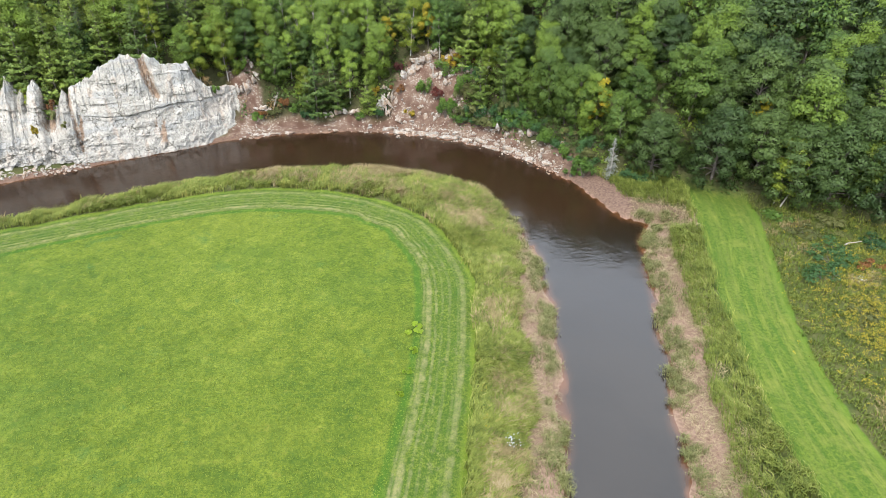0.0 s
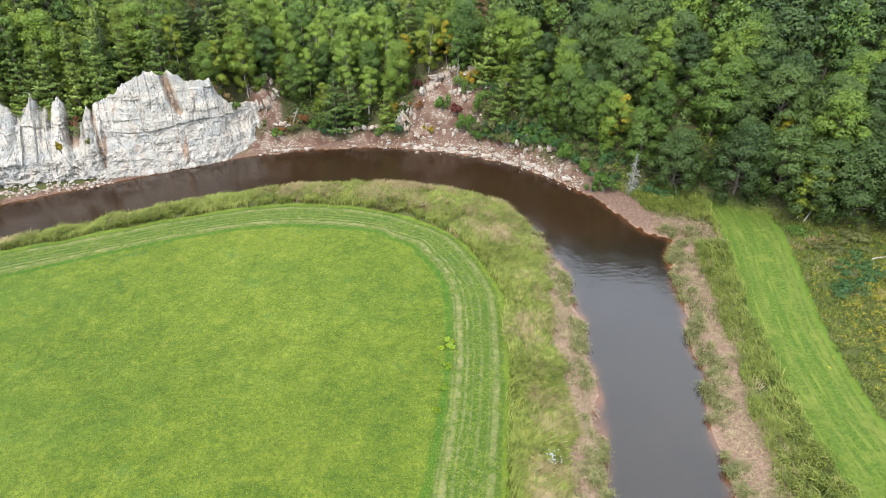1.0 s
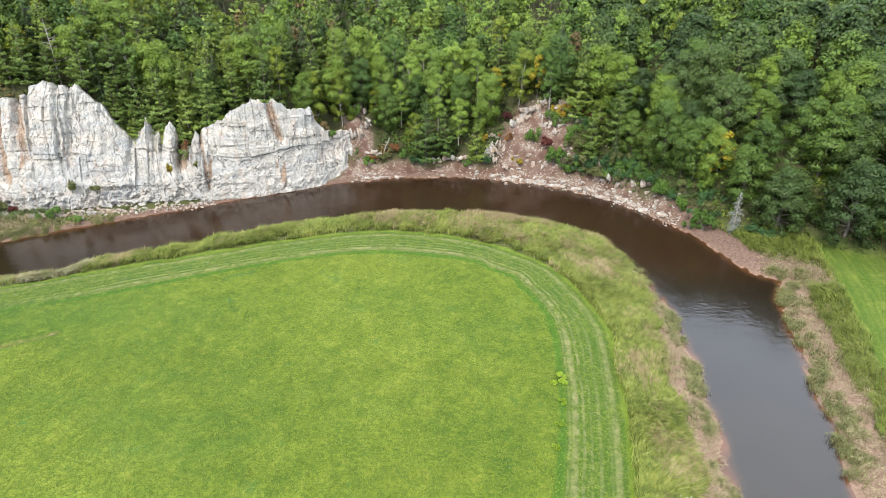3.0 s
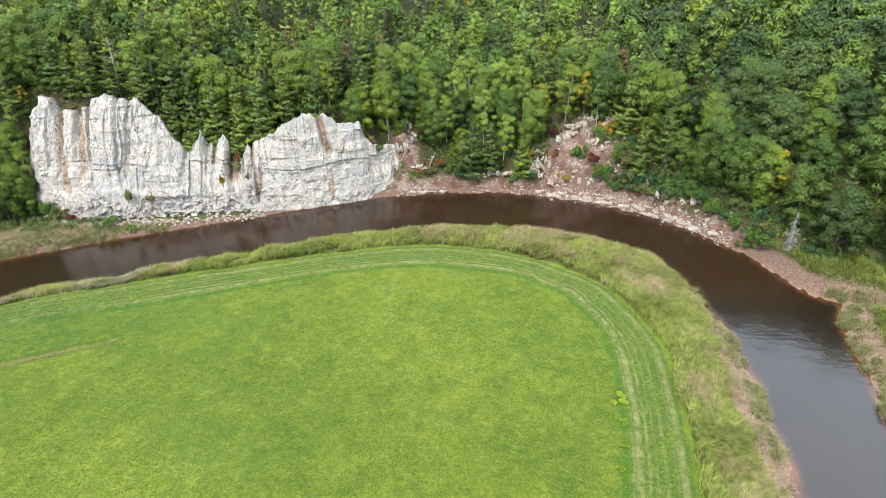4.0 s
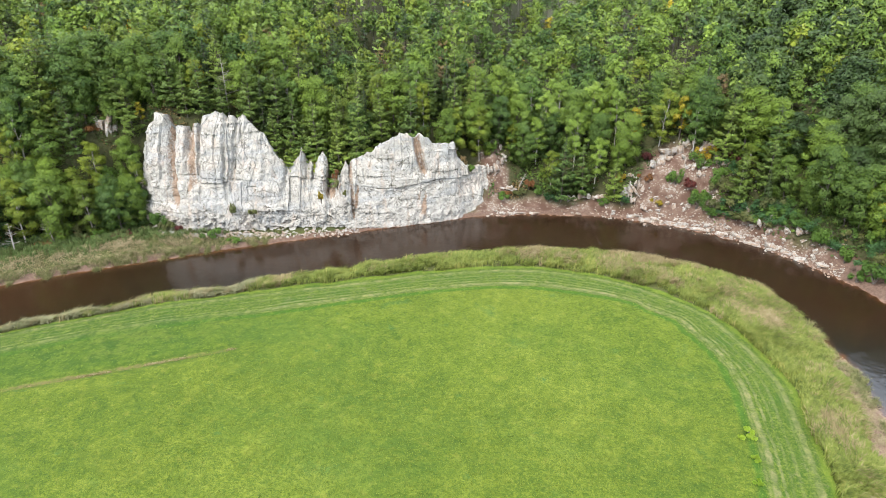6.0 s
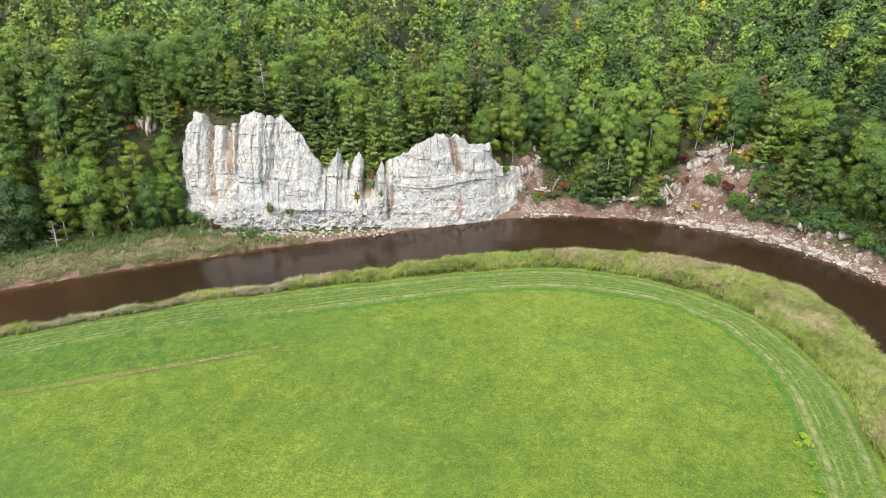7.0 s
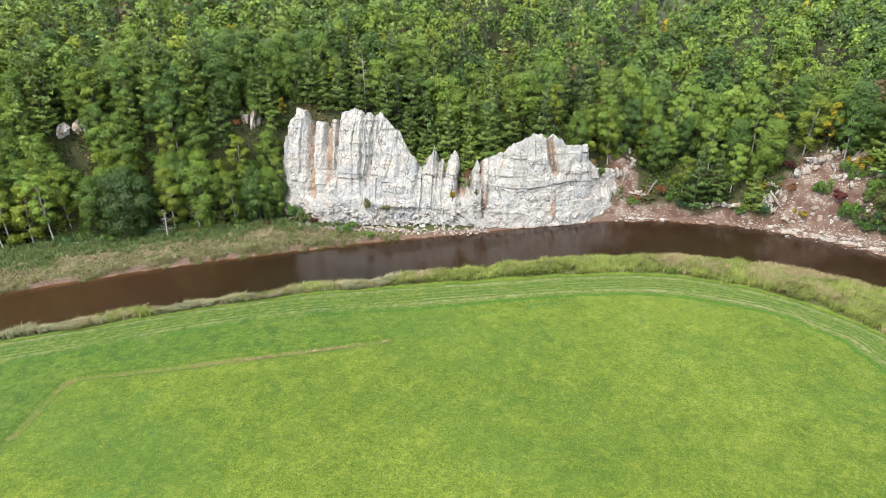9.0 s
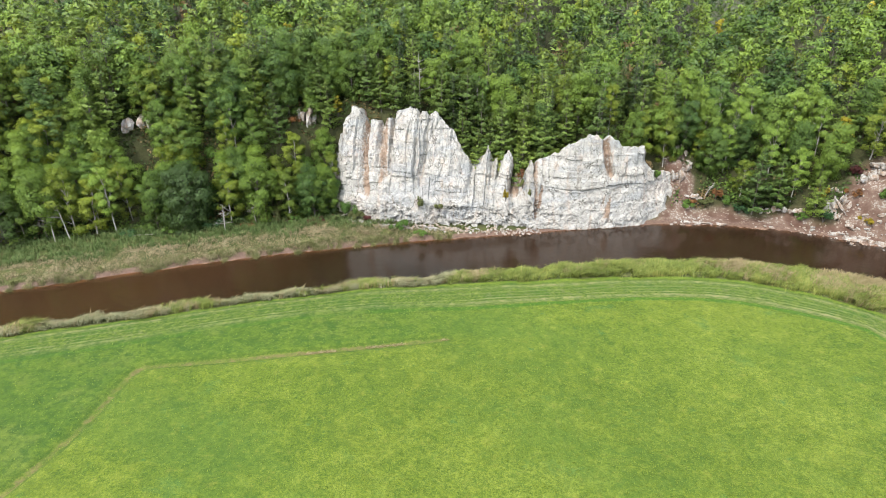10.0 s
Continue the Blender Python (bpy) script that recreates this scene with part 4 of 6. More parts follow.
# trees that stand apart: kind, x, y, size, label
CHOSEN = (
    ("maple", 41.6, 92.6, 1.1, ""), ("oak", 44.4, 91.0, 1.05, ""), ("maple", 40.2, 89.6, 1.0, ""), ("maple", 44.6, 95.0, 1.15, ""),
    ("oak", 31.2, 83.0, 0.98, "broad dark green oak with forked pale trunk by the lane"),
    ("oak", 38.9, 79.6, 1.10, "broad dark green oak overhanging the grassy lane"),
    ("oak", 43.8, 77.6, 1.05, ""), ("oak", 47.8, 74.8, 1.1, "dark green oak at the forest edge beside the meadow"),
    ("oak", 52.0, 72.6, 1.1, "dark green oak at the forest edge beside the meadow"), ("oak", 57.0, 70.6, 1.1, ""), ("oak", 62.5, 69.0, 1.15, ""), ("maple", 50.0, 77.5, 1.2, ""), ("pine", -69.3, 92.4, 0.62, ""), ("birch", -65.4, 93.0, 0.62, ""), ("pine", -62.2, 93.6, 0.66, ""), ("birch", -60.4, 93.2, 0.5, ""), ("pine", -71.6, 92.2, 0.66, ""), ("pine", -67.4, 94.0, 0.8, ""), ("birch", 55.0, 71.2, 1.0, "yellow-green birch with forked pale trunks at the meadow"), ("birch", 46.0, 74.4, 1.05, "yellow-green birch with forked pale trunks at the meadow"),
    ("maple", 27.0, 86.5, 1.0, ""), ("gold", 24.0, 90.5, 1.15, ""), ("maple", 21.0, 92.0, 1.0, ""), ("maple", 17.5, 96.5, 1.0, ""),
    ("pine", -22.8, 106.6, 0.98, "white pine leaning over the muddy shore"), ("pine", -19.0, 107.6, 0.85, "white pine leaning over the muddy shore"), ("pine", -13.3, 107.0, 0.68, ""), ("aspen", -17.0, 108.8, 0.9, ""), ("birch", -25.0, 109.0, 0.8, ""),
    ("aspen", -5.4, 116.1, 0.88, ""), ("birch", -32.9, 113.3, 0.62, ""), ("aspen", -27, 118, 1.15, ""), ("aspen", -30, 121, 1.2, ""), ("aspen", -24.5, 121.5, 1.15, ""),
    ("gold", -94.3, 88.4, 0.62, "small yellow autumn tree beside the cliff"),
    ("oak", -112.5, 67.8, 1.15, "large dark green oak on the marshy bank"), ("birch", -107.5, 71.5, 1.15, ""), ("maple", -103.0, 73.8, 1.05, ""), ("birch", -98.5, 76.4, 1.0, ""), ("maple", -95.0, 78.8, 0.95, ""), ("maple", -93.3, 81.5, 0.85, ""),
    ("maple", -118.0, 65.0, 1.05, ""), ("aspen", -123.0, 61.0, 1.05, ""), ("birch", -128.3, 57.5, 1.2, "pale-trunked birch leaning over the marsh grass"), ("birch", -126.0, 59.5, 1.1, ""), ("maple", -132.0, 55.0, 1.1, ""), ("oak", -137.0, 51.5, 1.1, ""),
    ("pine", -72.0, 94.5, 1.0, ""), ("pine", -69.0, 94.0, 0.9, ""), ("pine", -65.5, 95.3, 0.95, ""), ("pine", -61.5, 95.4, 0.9, ""), ("pine", -58.5, 96.2, 0.8, ""), ("birch", -56.0, 97.0, 0.7, ""), ("pine", -86.5, 90.3, 0.7, ""), ("pine", -83.8, 90.8, 0.8, ""), ("pine", -95.4, 87.2, 0.75, ""), ("maple", -98.6, 86.6, 0.6, ""), ("spruce", -94.2, 85.0, 0.55, ""), ("maple", 13.0, 101.2, 0.8, ""), ("maple", 15.6, 98.0, 0.75, ""), ("maple", 19.6, 93.6, 0.85, ""), ("pine", 10.6, 103.6, 0.8, ""), ("birch", 7.6, 106.0, 0.7, ""), ("maple", 22.6, 90.6, 0.9, ""), ("maple", -96.4, 79.0, 0.8, ""), ("maple", -94.0, 80.4, 0.95, ""), ("birch", -93.6, 83.4, 0.8, ""), ("maple", -95.6, 84.4, 0.75, ""), ("maple", -94.6, 82.2, 0.75, ""), ("pine", -97.3, 87.6, 0.85, ""), ("pine", -103.0, 82.2, 0.9, ""), ("birch", -101.6, 79.0, 0.8, ""), ("maple", -106.5, 79.5, 0.9, ""),  ("maple", -92.0, 90.4, 0.8, ""), ("pine", -89.3, 91.0, 0.8, ""), ("pine", -76.0, 92.6, 0.85, ""), ("spruce", -73.8, 93.0, 0.75, ""), ("pine", -80.5, 91.6, 0.6, ""), ("maple", -50.5, 99.6, 0.8, ""), ("pine", -47.5, 101.4, 0.75, ""), ("birch", -53.5, 98.2, 0.7, ""), ("rust", -43.0, 103.6, 0.85, ""), ("rust", -41.0, 104.6, 0.75, ""),
)
# open ground and small outcrops kept free of trees: x, y, radius
CLEAR = ((-125.0, 70.4, 2.8), (-122.4, 69.4, 2.4), (-120.6, 67.8, 2.2), (-115.6, 78.6, 1.9), (-113.6, 76.4, 2.0), (-111.6, 74.4, 2.0), (-100.0, 85.2, 1.9), (-98.8, 83.4, 1.9), (-97.2, 81.6, 1.8), (38.5, 84, 3.0))


def pick(r, mix):
    v = r.uniform() * sum(w for _, w in mix)
    for k, w in mix:
        v -= w
        if v <= 0:
            return k
    return mix[0][0]


def forest():
    r = np.random.RandomState(5)
    # jittered rows of trees over the hill, closer together on the steep foot
    pts = []
    for lo, hi, x0, x1, step in ((36, 128, -160, -92, 3.0), (36, 128, -92, -36, 3.15), (98, 128, -36, 12, 3.6), (36, 128, 12, 120, 4.6), (36, 128, -215, -160, 5.2), (128, 240, -200, 120, 5.0)):
        for gy in np.arange(lo, hi, step):
            for gx in np.arange(x0, x1, step):
                if r.uniform() < max(0, gy - 150) / 100 * 0.45:
                    continue
                pts.append((gx + r.uniform(-0.45, 0.45) * step, gy + r.uniform(-0.45, 0.45) * step))
    for gy in np.arange(44, 96, 2.7):
        for gx in np.arange(-142, -93, 2.7):
            pts.append((gx + r.uniform(-1.2, 1.2), gy + r.uniform(-1.2, 1.2)))
    P = np.array(pts)
    s = lookup(P)
    x, y = P[:, 0], P[:, 1]
    extra = np.arange(len(P)) >= len(P) - len(np.arange(44, 96, 2.7)) * len(np.arange(-142, -93, 2.7))
    lim = np.interp(x, (-96, -93, -75, -72, -70, -60, -56, -46, -40, -37, -30, -26, -13, -10, 2, 6, 18, 21, 26), (2.5, 7.6, 8.6, 7.4, 6.6, 6.2, 4.6, 4.4, 6.0, 6, 3.5, 1.2, 1.2, 6.5, 5.0, 1.2, 0.3, 0.5, 2.0))
    lone = np.array([c[1:3] for c in CHOSEN])
    near = np.min(np.hypot(x[:, None] - lone[:, 0], y[:, None] - lone[:, 1]), 1)
    bare = near < 2.0
    for cx, cy, cr in CLEAR:
        bare |= np.hypot(x - cx, y - cy) < cr
    keep = s["outer"] & (s["e"] > lim) & ~bare & (s["e"] < 122) & ((s["e"] < 62) | (y > 128) | (r.uniform(size=len(P)) < 0.42)) & (x < 0.75 * y + 14) & (~extra | (s["e"] < 14))
    P, e, z = P[keep], s["e"][keep], s["z"][keep]
    order = np.argsort(e + 0.25 * np.maximum(0, np.hypot(P[:, 0] + 18, P[:, 1]) - 95) + r.uniform(0, 4, len(e)))
    zc = heights([c[1:3] for c in CHOSEN])
    todo = [(k, a, b, zz, q, lab) for (k, a, b, q, lab), zz in zip(CHOSEN, zc)]
    deep = [0.0] * len(todo) + list(e[order] + np.maximum(0, np.hypot(P[order][:, 0] + 18, P[order][:, 1]) - 120))
    for (px_, py_), ee, zz in zip(P[order], e[order], z[order]):
        mix = MIX_FOOT if px_ < -92 and ee < 7 else MIX_UP if px_ < -94 and ee < 24 else MIX_LEFT if px_ < -38 else MIX_VALE if px_ < 8 else MIX_RIGHT
        todo.append((pick(r, mix), px_, py_, zz, r.uniform(0.80, 1.16) * (0.72 if ee < 6 and -38 < px_ < 22 else 1.0) * (1.15 if py_ > 128 else 1.0), ""))
    fine, thin, far = tree_models(0), tree_models(1), tree_models(2)
    made, V, Q, M, F, n = {}, [], [], [], [], 0
    slots = list(LEAF)
    for num, (kind, px_, py_, zz, size, lab) in enumerate(todo):
        turn, i, tall = r.uniform(0, 360), r.randint(KINDS[kind][2]), r.uniform(0.92, 1.14)
        if num < 350:
            m = pose(px_, py_, zz - 0.1, r.uniform(-3, 3), r.uniform(-3, 3), turn) @ Matrix.Diagonal((size, size, size * tall, 1))
            if (kind, i) not in made:
                nm, label, _, bark = KINDS[kind]
                ob = tagged(new(nm), label, "tree", "trees of the wooded bank")
                tr, cr = fine[kind][i]
                part("trunk", mesh_of("trunk", *tr, [bark], smooth=True), ob)
                put_facing(part("crown", mesh_of("crown", *cr[:2], [LEAF[kind]]), ob).data, cr[2])
                made[kind, i] = ob
                ob.matrix_basis = m
            else:
                src = made[kind, i]
                was = src.matrix_basis.copy()
                src.matrix_basis = Matrix.Identity(4)
                ob = copy_thing(src, m)
                src.matrix_basis = was
            tagged(ob, lab or KINDS[kind][1])
        else:
            a = math.radians(turn)
            R = np.array([[math.cos(a), -math.sin(a), 0], [math.sin(a), math.cos(a), 0], [0, 0, tall]]) * size
            off = np.array((px_, py_, zz - 0.1))
            (tv, tq), (cv, cq, cf) = (far if deep[num] > 50 else thin)[kind][i]
            F += [np.zeros_like(tv), cf @ R.T]
            for v, q, mi in ((tv, tq, len(slots)), (cv, cq, slots.index(kind))):
                q = threes(q)
                V.append(v @ R.T + off), Q.append(q + n), M.append(np.full(len(q), mi))
                n += len(v)
    me = mesh_of("woods", np.vstack(V), np.vstack(Q), [LEAF[k] for k in slots] + [BARK], np.concatenate(M))
    tone = np.concatenate([np.full(len(v), t) for v, t in zip(V, np.repeat(r.uniform(0, 1, len(V) // 2), 2))])
    put_attr(me, "tone", tone)
    put_facing(me, np.vstack(F))
    tagged(new("woods", me), "dense mixed green woods covering the far hillside", "forest", kind="stuff")


def understory():
    """Low leafy growth and saplings on the forest floor near its edges."""
    r = np.random.RandomState(77)
    C = np.stack([r.uniform(-150, 70, 34000), r.uniform(40, 132, 34000)], 1)
    s = lookup(C)
    hide = (C[:, 0] > -93.5) & (C[:, 0] < -36) & (s["e"] < 8.5)
    ok = s["outer"] & (s["e"] > 0.3) & (s["e"] < 24) & ~hide & (waves(C, 0.7, 78) > -0.45)
    ok &= (np.hypot(C[:, 0] + 3, (C[:, 1] - 106.5) / 0.85) > 7.5 + 1.5 * waves(C, 0.6, 79)) & ~((C[:, 0] > -38) & (C[:, 0] < 22) & (s["e"] < 1.0))
    C = np.vstack([C[ok], C[ok & (C[:, 0] < -93) & (s["e"] < 14)] + 0.5])
    P = np.repeat(C, 7, 0) + r.normal(0, 0.35, (len(C) * 7, 2))
    z = heights(P) + np.repeat(r.uniform(0.2, 1.3, len(C)), 7) * r.uniform(0.2, 1, len(P))
    up_ = r.normal(0, 0.45, (len(P), 3)) + (0, -0.2, 0.9)
    V, Q = cards(np.c_[P, z], up_, r.uniform(0.28, 0.5, len(P)), r)
    tone = np.digitize(waves(P, 0.35, 80) + r.normal(0, 0.3, len(P)), (-0.9, 0.25, 1.1))
    me = mesh_of("understory", V, Q, [LEAF[k] for k in ("rust", "oak", "maple", "birch")], tone)
    put_facing(me, np.repeat(up_ / np.linalg.norm(up_, axis=1, keepdims=True), 4, 0))
    tagged(new("understory", me), "low green undergrowth and saplings below the trees", "undergrowth", kind="stuff")


forest()
understory()


# ---------- reeds, sedge and grass ----------
def blade_mat(name, dark, light, dry=None):
    m, n, l, b = mat(name)
    g = n.new("ShaderNodeNewGeometry")
    stops = [(0.0, dark), (0.75, light), (1.0, dry or light)]
    r = ramp(n, stops)
    co = n.new("ShaderNodeTexCoord").outputs["Object"]
    swathe = calc(n, l, "ADD", calc(n, l, "MULTIPLY", steps(n, l, noise_at(n, l, co, 1.5, 3, 0.6), 0.34, 0.66), 0.42), calc(n, l, "MULTIPLY", steps(n, l, noise_at(n, l, co, 0.35, 3, 0.55), 0.36, 0.64), 0.22))
    l.new(calc(n, l, "ADD", swathe, calc(n, l, "MULTIPLY", g.outputs["Random Per Island"], 0.42)), r.inputs[0])
    l.new(r.outputs[0], b.inputs["Base Color"])
    b.inputs["Roughness"].default_value = 0.7
    b.inputs["Specular IOR Level"].default_value = 0.2
    tr = n.new("ShaderNodeBsdfTranslucent")
    l.new(r.outputs[0], tr.inputs[0])
    mx = n.new("ShaderNodeMixShader")
    mx.inputs[0].default_value = 0.3
    l.new(b.outputs[0], mx.inputs[1])
    l.new(tr.outputs[0], mx.inputs[2])
    l.new(mx.outputs[0], n["Material Output"].inputs[0])
    return m


REED_GREEN = blade_mat("green_reed", (0.0360, 0.0580, 0.0085), (0.1420, 0.1660, 0.0300), (0.2450, 0.2200, 0.0850))
REED_TAN = blade_mat("tan_reed", (0.1000, 0.0800, 0.0310), (0.2150, 0.1700, 0.0850), (0.2900, 0.2300, 0.1400))
REED_YELLOW = blade_mat("yellow_green_reed", (0.0620, 0.0900, 0.0140), (0.1742, 0.1888, 0.0400), (0.2300, 0.2100, 0.0581))
PALE = blade_mat("pale_bank_grass", (0.088, 0.096, 0.042), (0.205, 0.196, 0.105), (0.285, 0.250, 0.165))
SEDGE = blade_mat("grey_green_sedge", (0.0560, 0.0680, 0.0200), (0.1480, 0.1480, 0.0560), (0.2300, 0.2000, 0.1080))
STRAW = blade_mat("bleached_straw", (0.135, 0.106, 0.058), (0.275, 0.222, 0.132), (0.340, 0.285, 0.175))
HAY = blade_mat("hay_grass", (0.045, 0.082, 0.008), (0.098, 0.128, 0.014), (0.115, 0.138, 0.020))
MEADOW = blade_mat("meadow_weeds", (0.038, 0.060, 0.0100), (0.105, 0.125, 0.020), (0.170, 0.155, 0.028))
MARSH = blade_mat("marsh_grass", (0.0387, 0.0678, 0.0155), (0.0920, 0.1258, 0.0387), (0.1452, 0.1404, 0.0581))


def blades(P, Z, r, high, wide, lean, toward=None, curl=0.5):
    """Two-piece bent blades at plan points P on the heights Z."""
    n = len(P)
    a = r.uniform(0, 6.283, n) if toward is None else toward + r.normal(0, 0.7, n)
    h = high * r.uniform(0.65, 1.2, n)
    d = np.stack([np.cos(a), np.sin(a), np.zeros(n)], 1)
    sd = np.stack([-d[:, 1], d[:, 0], np.zeros(n)], 1)
    L = (lean * r.uniform(0.4, 1.4, n) * h)[:, None]
    B = np.c_[P, Z - 0.03]
    up_ = np.array((0, 0, 1.0))
    M_ = B + d * L * (1 - curl) * 0.6 + up_ * (h * 0.62)[:, None]
    T = B + d * L + up_ * h[:, None] * (1 - 0.35 * L / (h[:, None] + 1e-6))
    w = (wide * r.uniform(0.6, 1.3, n))[:, None]
    V = np.stack([B - sd * w * 0.5, B + sd * w * 0.5, M_ + sd * w * 0.45, M_ - sd * w * 0.45, T + sd * w * 0.1, T - sd * w * 0.1], 1).reshape(-1, 3)
    k = np.arange(n)[:, None] * 6
    Q = np.vstack([k + (0, 1, 2, 3), k + (3, 2, 4, 5)])
    return V, Q


def scatter(r, n, x0, x1, y0, y1):
    return np.stack([r.uniform(x0, x1, n), r.uniform(y0, y1, n)], 1)


def tufted(r, C, per, spread):
    """Plan points gathered into tufts round the points C."""
    P = np.repeat(C, per, 0)
    return P + r.normal(0, spread, P.shape)


def cover(name, label, bits, material):
    V, Q = join(bits)
    tagged(new(name, mesh_of(name, V, Q, [material])), label, "grass", kind="stuff")


def reed_beds():
    """Beds of reed and rank grass on the inner bank, leaning in swathes; lower and paler upstream."""
    r = np.random.RandomState(21)
    C = np.vstack([scatter(r, 52000, -140, 14, 22, 92), scatter(r, 12000, -2, 14, 14, 92)])
    s = lookup(C)
    x, y = C[:, 0], C[:, 1]
    mudw = np.interp(y, (26, 31, 38, 47, 52, 57, 63, 68, 72, 76), (4.0, 3.4, 3.6, 3.9, 3.9, 3.3, 2.6, 2.2, 1.5, 0.9)) + 0.5 * waves(C, 0.8, 31)
    mudw = np.where((x > 2) & (y < 78), mudw, 0.25 + 0.25 * waves(C, 0.9, 32))
    ok = s["field"] & (s["dn"] > mudw) & (s["dn"] < s["reed"] + 0.15 * waves(C, 0.9, 33))
    C, x, y = C[ok], x[ok], y[ok]
    dn = s["dn"][ok] / s["reed"][ok]
    p = 0.6 * waves(C, 0.4, 35) + 0.5 * waves(C, 1.2, 36) + r.normal(0, 0.35, len(C))
    tan_here = np.interp(x, (-60, -35, -20, -5, 4), (-0.25, -0.3, 0.3, 0.35, 0.0)) * (y > 62) - 0.5 * (dn > 0.86)
    kinds = np.where(p + tan_here > 0.38, 1, np.where(p < -0.30, 2, 0))
    low = x < -64
    kinds = np.where(low, np.where(p > -0.2, 3, np.where(p > -0.45, 1, np.where(p > -0.5, 2, 0))), kinds)
    wind = 0.5 + 0.9 * waves(C, 0.35, 37)
    for k, nm, label, m, high in ((0, "reeds", "tall green reeds along the river bank", REED_GREEN, 1.3), (1, "dry_reeds", "tan dry reeds swaying along the river bank", REED_TAN, 1.3), (2, "bank_grass", "rank yellow-green grass on the river bank", REED_YELLOW, 1.05), (3, "pale_sedge", "pale grey-green sedge along the low upstream bank", PALE, 1.1)):
        q = kinds == k
        per = 13
        P = tufted(r, C[q], per, 0.22)
        cover(nm, label, [blades(P, heights(P), r, high * 0.9 * np.interp(P[:, 0], (-75, -40, -25), (0.95, 0.9, 1.0)) * (1 + 0.28 * waves(P, 0.8, 38)), 0.07, np.interp(P[:, 0], (-60, -25), (0.8, 0.65)), np.repeat(wind[q], per))], m)


def bank_tufts():
    """Sedge clumps that overhang the water, and dead grass combed over the mud."""
    r = np.random.RandomState(22)
    C = np.vstack([scatter(r, 16000, 2, 34, 14, 92), scatter(r, 15000, -145, -66, 30, 84)])
    s = lookup(C)
    p = waves(C, 0.8, 41)
    x, y = C[:, 0], C[:, 1]
    dw = np.where(s["field"], s["dn"], s["df"])
    leg = ((x > 6) & s["field"] & (dw < 4.6) & (y < 80)) | (s["outer"] & (x > 19) & (y < 77) & ((y < 69) | (x > 26.5)) & (dw < 5.0)) | (s["outer"] & (x < -70) & (dw < 7.5) & (s["e"] < -0.5))
    chance = r.uniform(size=len(C))
    # scattered short sedge
    q = leg & (dw > 0.5) & (p > 0.25) & (chance < 0.35)
    P = tufted(r, C[q], 14, 0.28)
    bits = [blades(P, heights(P), r, 0.6, 0.055, 0.7)]
    # rounded clumps along the edge of the water
    edge = leg & (dw > 0.1) & (dw < np.where(x > 0, 1.7, 2.2)) & (waves(C, 1.1, 42) > -0.25)
    for a in np.nonzero(edge & (chance < np.where(x > 0, 0.22, 0.30)))[0]:
        wide = r.uniform(0.28, 0.62)
        P = C[a] + r.normal(0, wide, (90, 2)) * (0.7, 1.0)
        bits.append(blades(P, np.maximum(heights(P), 0.02), r, r.uniform(0.7, 1.05) * np.exp(-((P - C[a]) ** 2).sum(1) / (3.2 * wide * wide)), 0.05, 0.75))
    cover("sedge_tufts", "grey-green sedge tufts on the muddy river banks", bits, SEDGE)
    q = leg & (dw > 0.9) & (p < 0.75) & (chance < np.where(x < -60, 0.8, 0.42))
    P = tufted(r, C[q], 15, 0.32)
    comb = np.where(P[:, 0] < 15, -0.3, 3.4) + 0.8 * waves(P, 0.5, 49)
    cover("dead_grass", "bleached dead grass lying on the mud banks", [blades(P, heights(P), r, np.where(P[:, 0] < -60, 0.6, 0.5), 0.042, 1.3, comb)], STRAW)


def far_side_grass():
    r = np.random.RandomState(23)
    C = np.vstack([scatter(r, 17000, 22, 75, 10, 84), scatter(r, 12000, -150, -66, 26, 84)])
    s = lookup(C)
    x, y = C[:, 0], C[:, 1]
    dl, _ = away(C, LANE)
    right = s["outer"] & (x > 20) & (s["df"] > 3.4 + 0.8 * waves(C, 0.7, 43)) & (dl > np.interp(y, (30, 45, 60, 72), (3.4, 3.4, 3.75, 4.1)) + 0.25 * waves(C, 1.0, 44)) & (s["e"] < 0.5)
    left = s["outer"] & (x < -68) & (s["df"] > 5.2 + 1.4 * waves(C, 0.5, 45)) & (s["e"] < 1.0)
    meadow = right & (x > np.interp(y, LANE[::-1, 1], LANE[::-1, 0]))
    p = waves(C, 0.3, 46) + 0.4 * waves(C, 1.1, 47)
    P = tufted(r, C[right & ~meadow], 13, 0.24)
    cover("bank_reeds", "tall reeds leaning between the mud and the mown lane", [blades(P, heights(P), r, 1.1 * (1 + 0.25 * waves(P, 0.8, 38)), 0.062, 0.65, 2.6 + 0.7 * waves(P, 0.3, 48))], REED_GREEN)
    P = tufted(r, C[left], 9, 0.22)
    cover("marsh_grass", "green marsh grass below the wooded bank", [blades(P, heights(P), r, 0.95, 0.09, 0.5)], MARSH)
    P = tufted(r, C[meadow & (p < 0.75)], 6, 0.25)
    cover("meadow_growth", "rough green meadow growth beside the lane", [blades(P, heights(P), r, 0.5, 0.09, 0.7)], MEADOW)
    P = tufted(r, C[meadow & (p > 0.6)], 6, 0.25)
    cover("meadow_straw", "straw-coloured seeding meadow grass beside the lane", [blades(P, heights(P), r, 0.6, 0.08, 0.7)], REED_TAN)


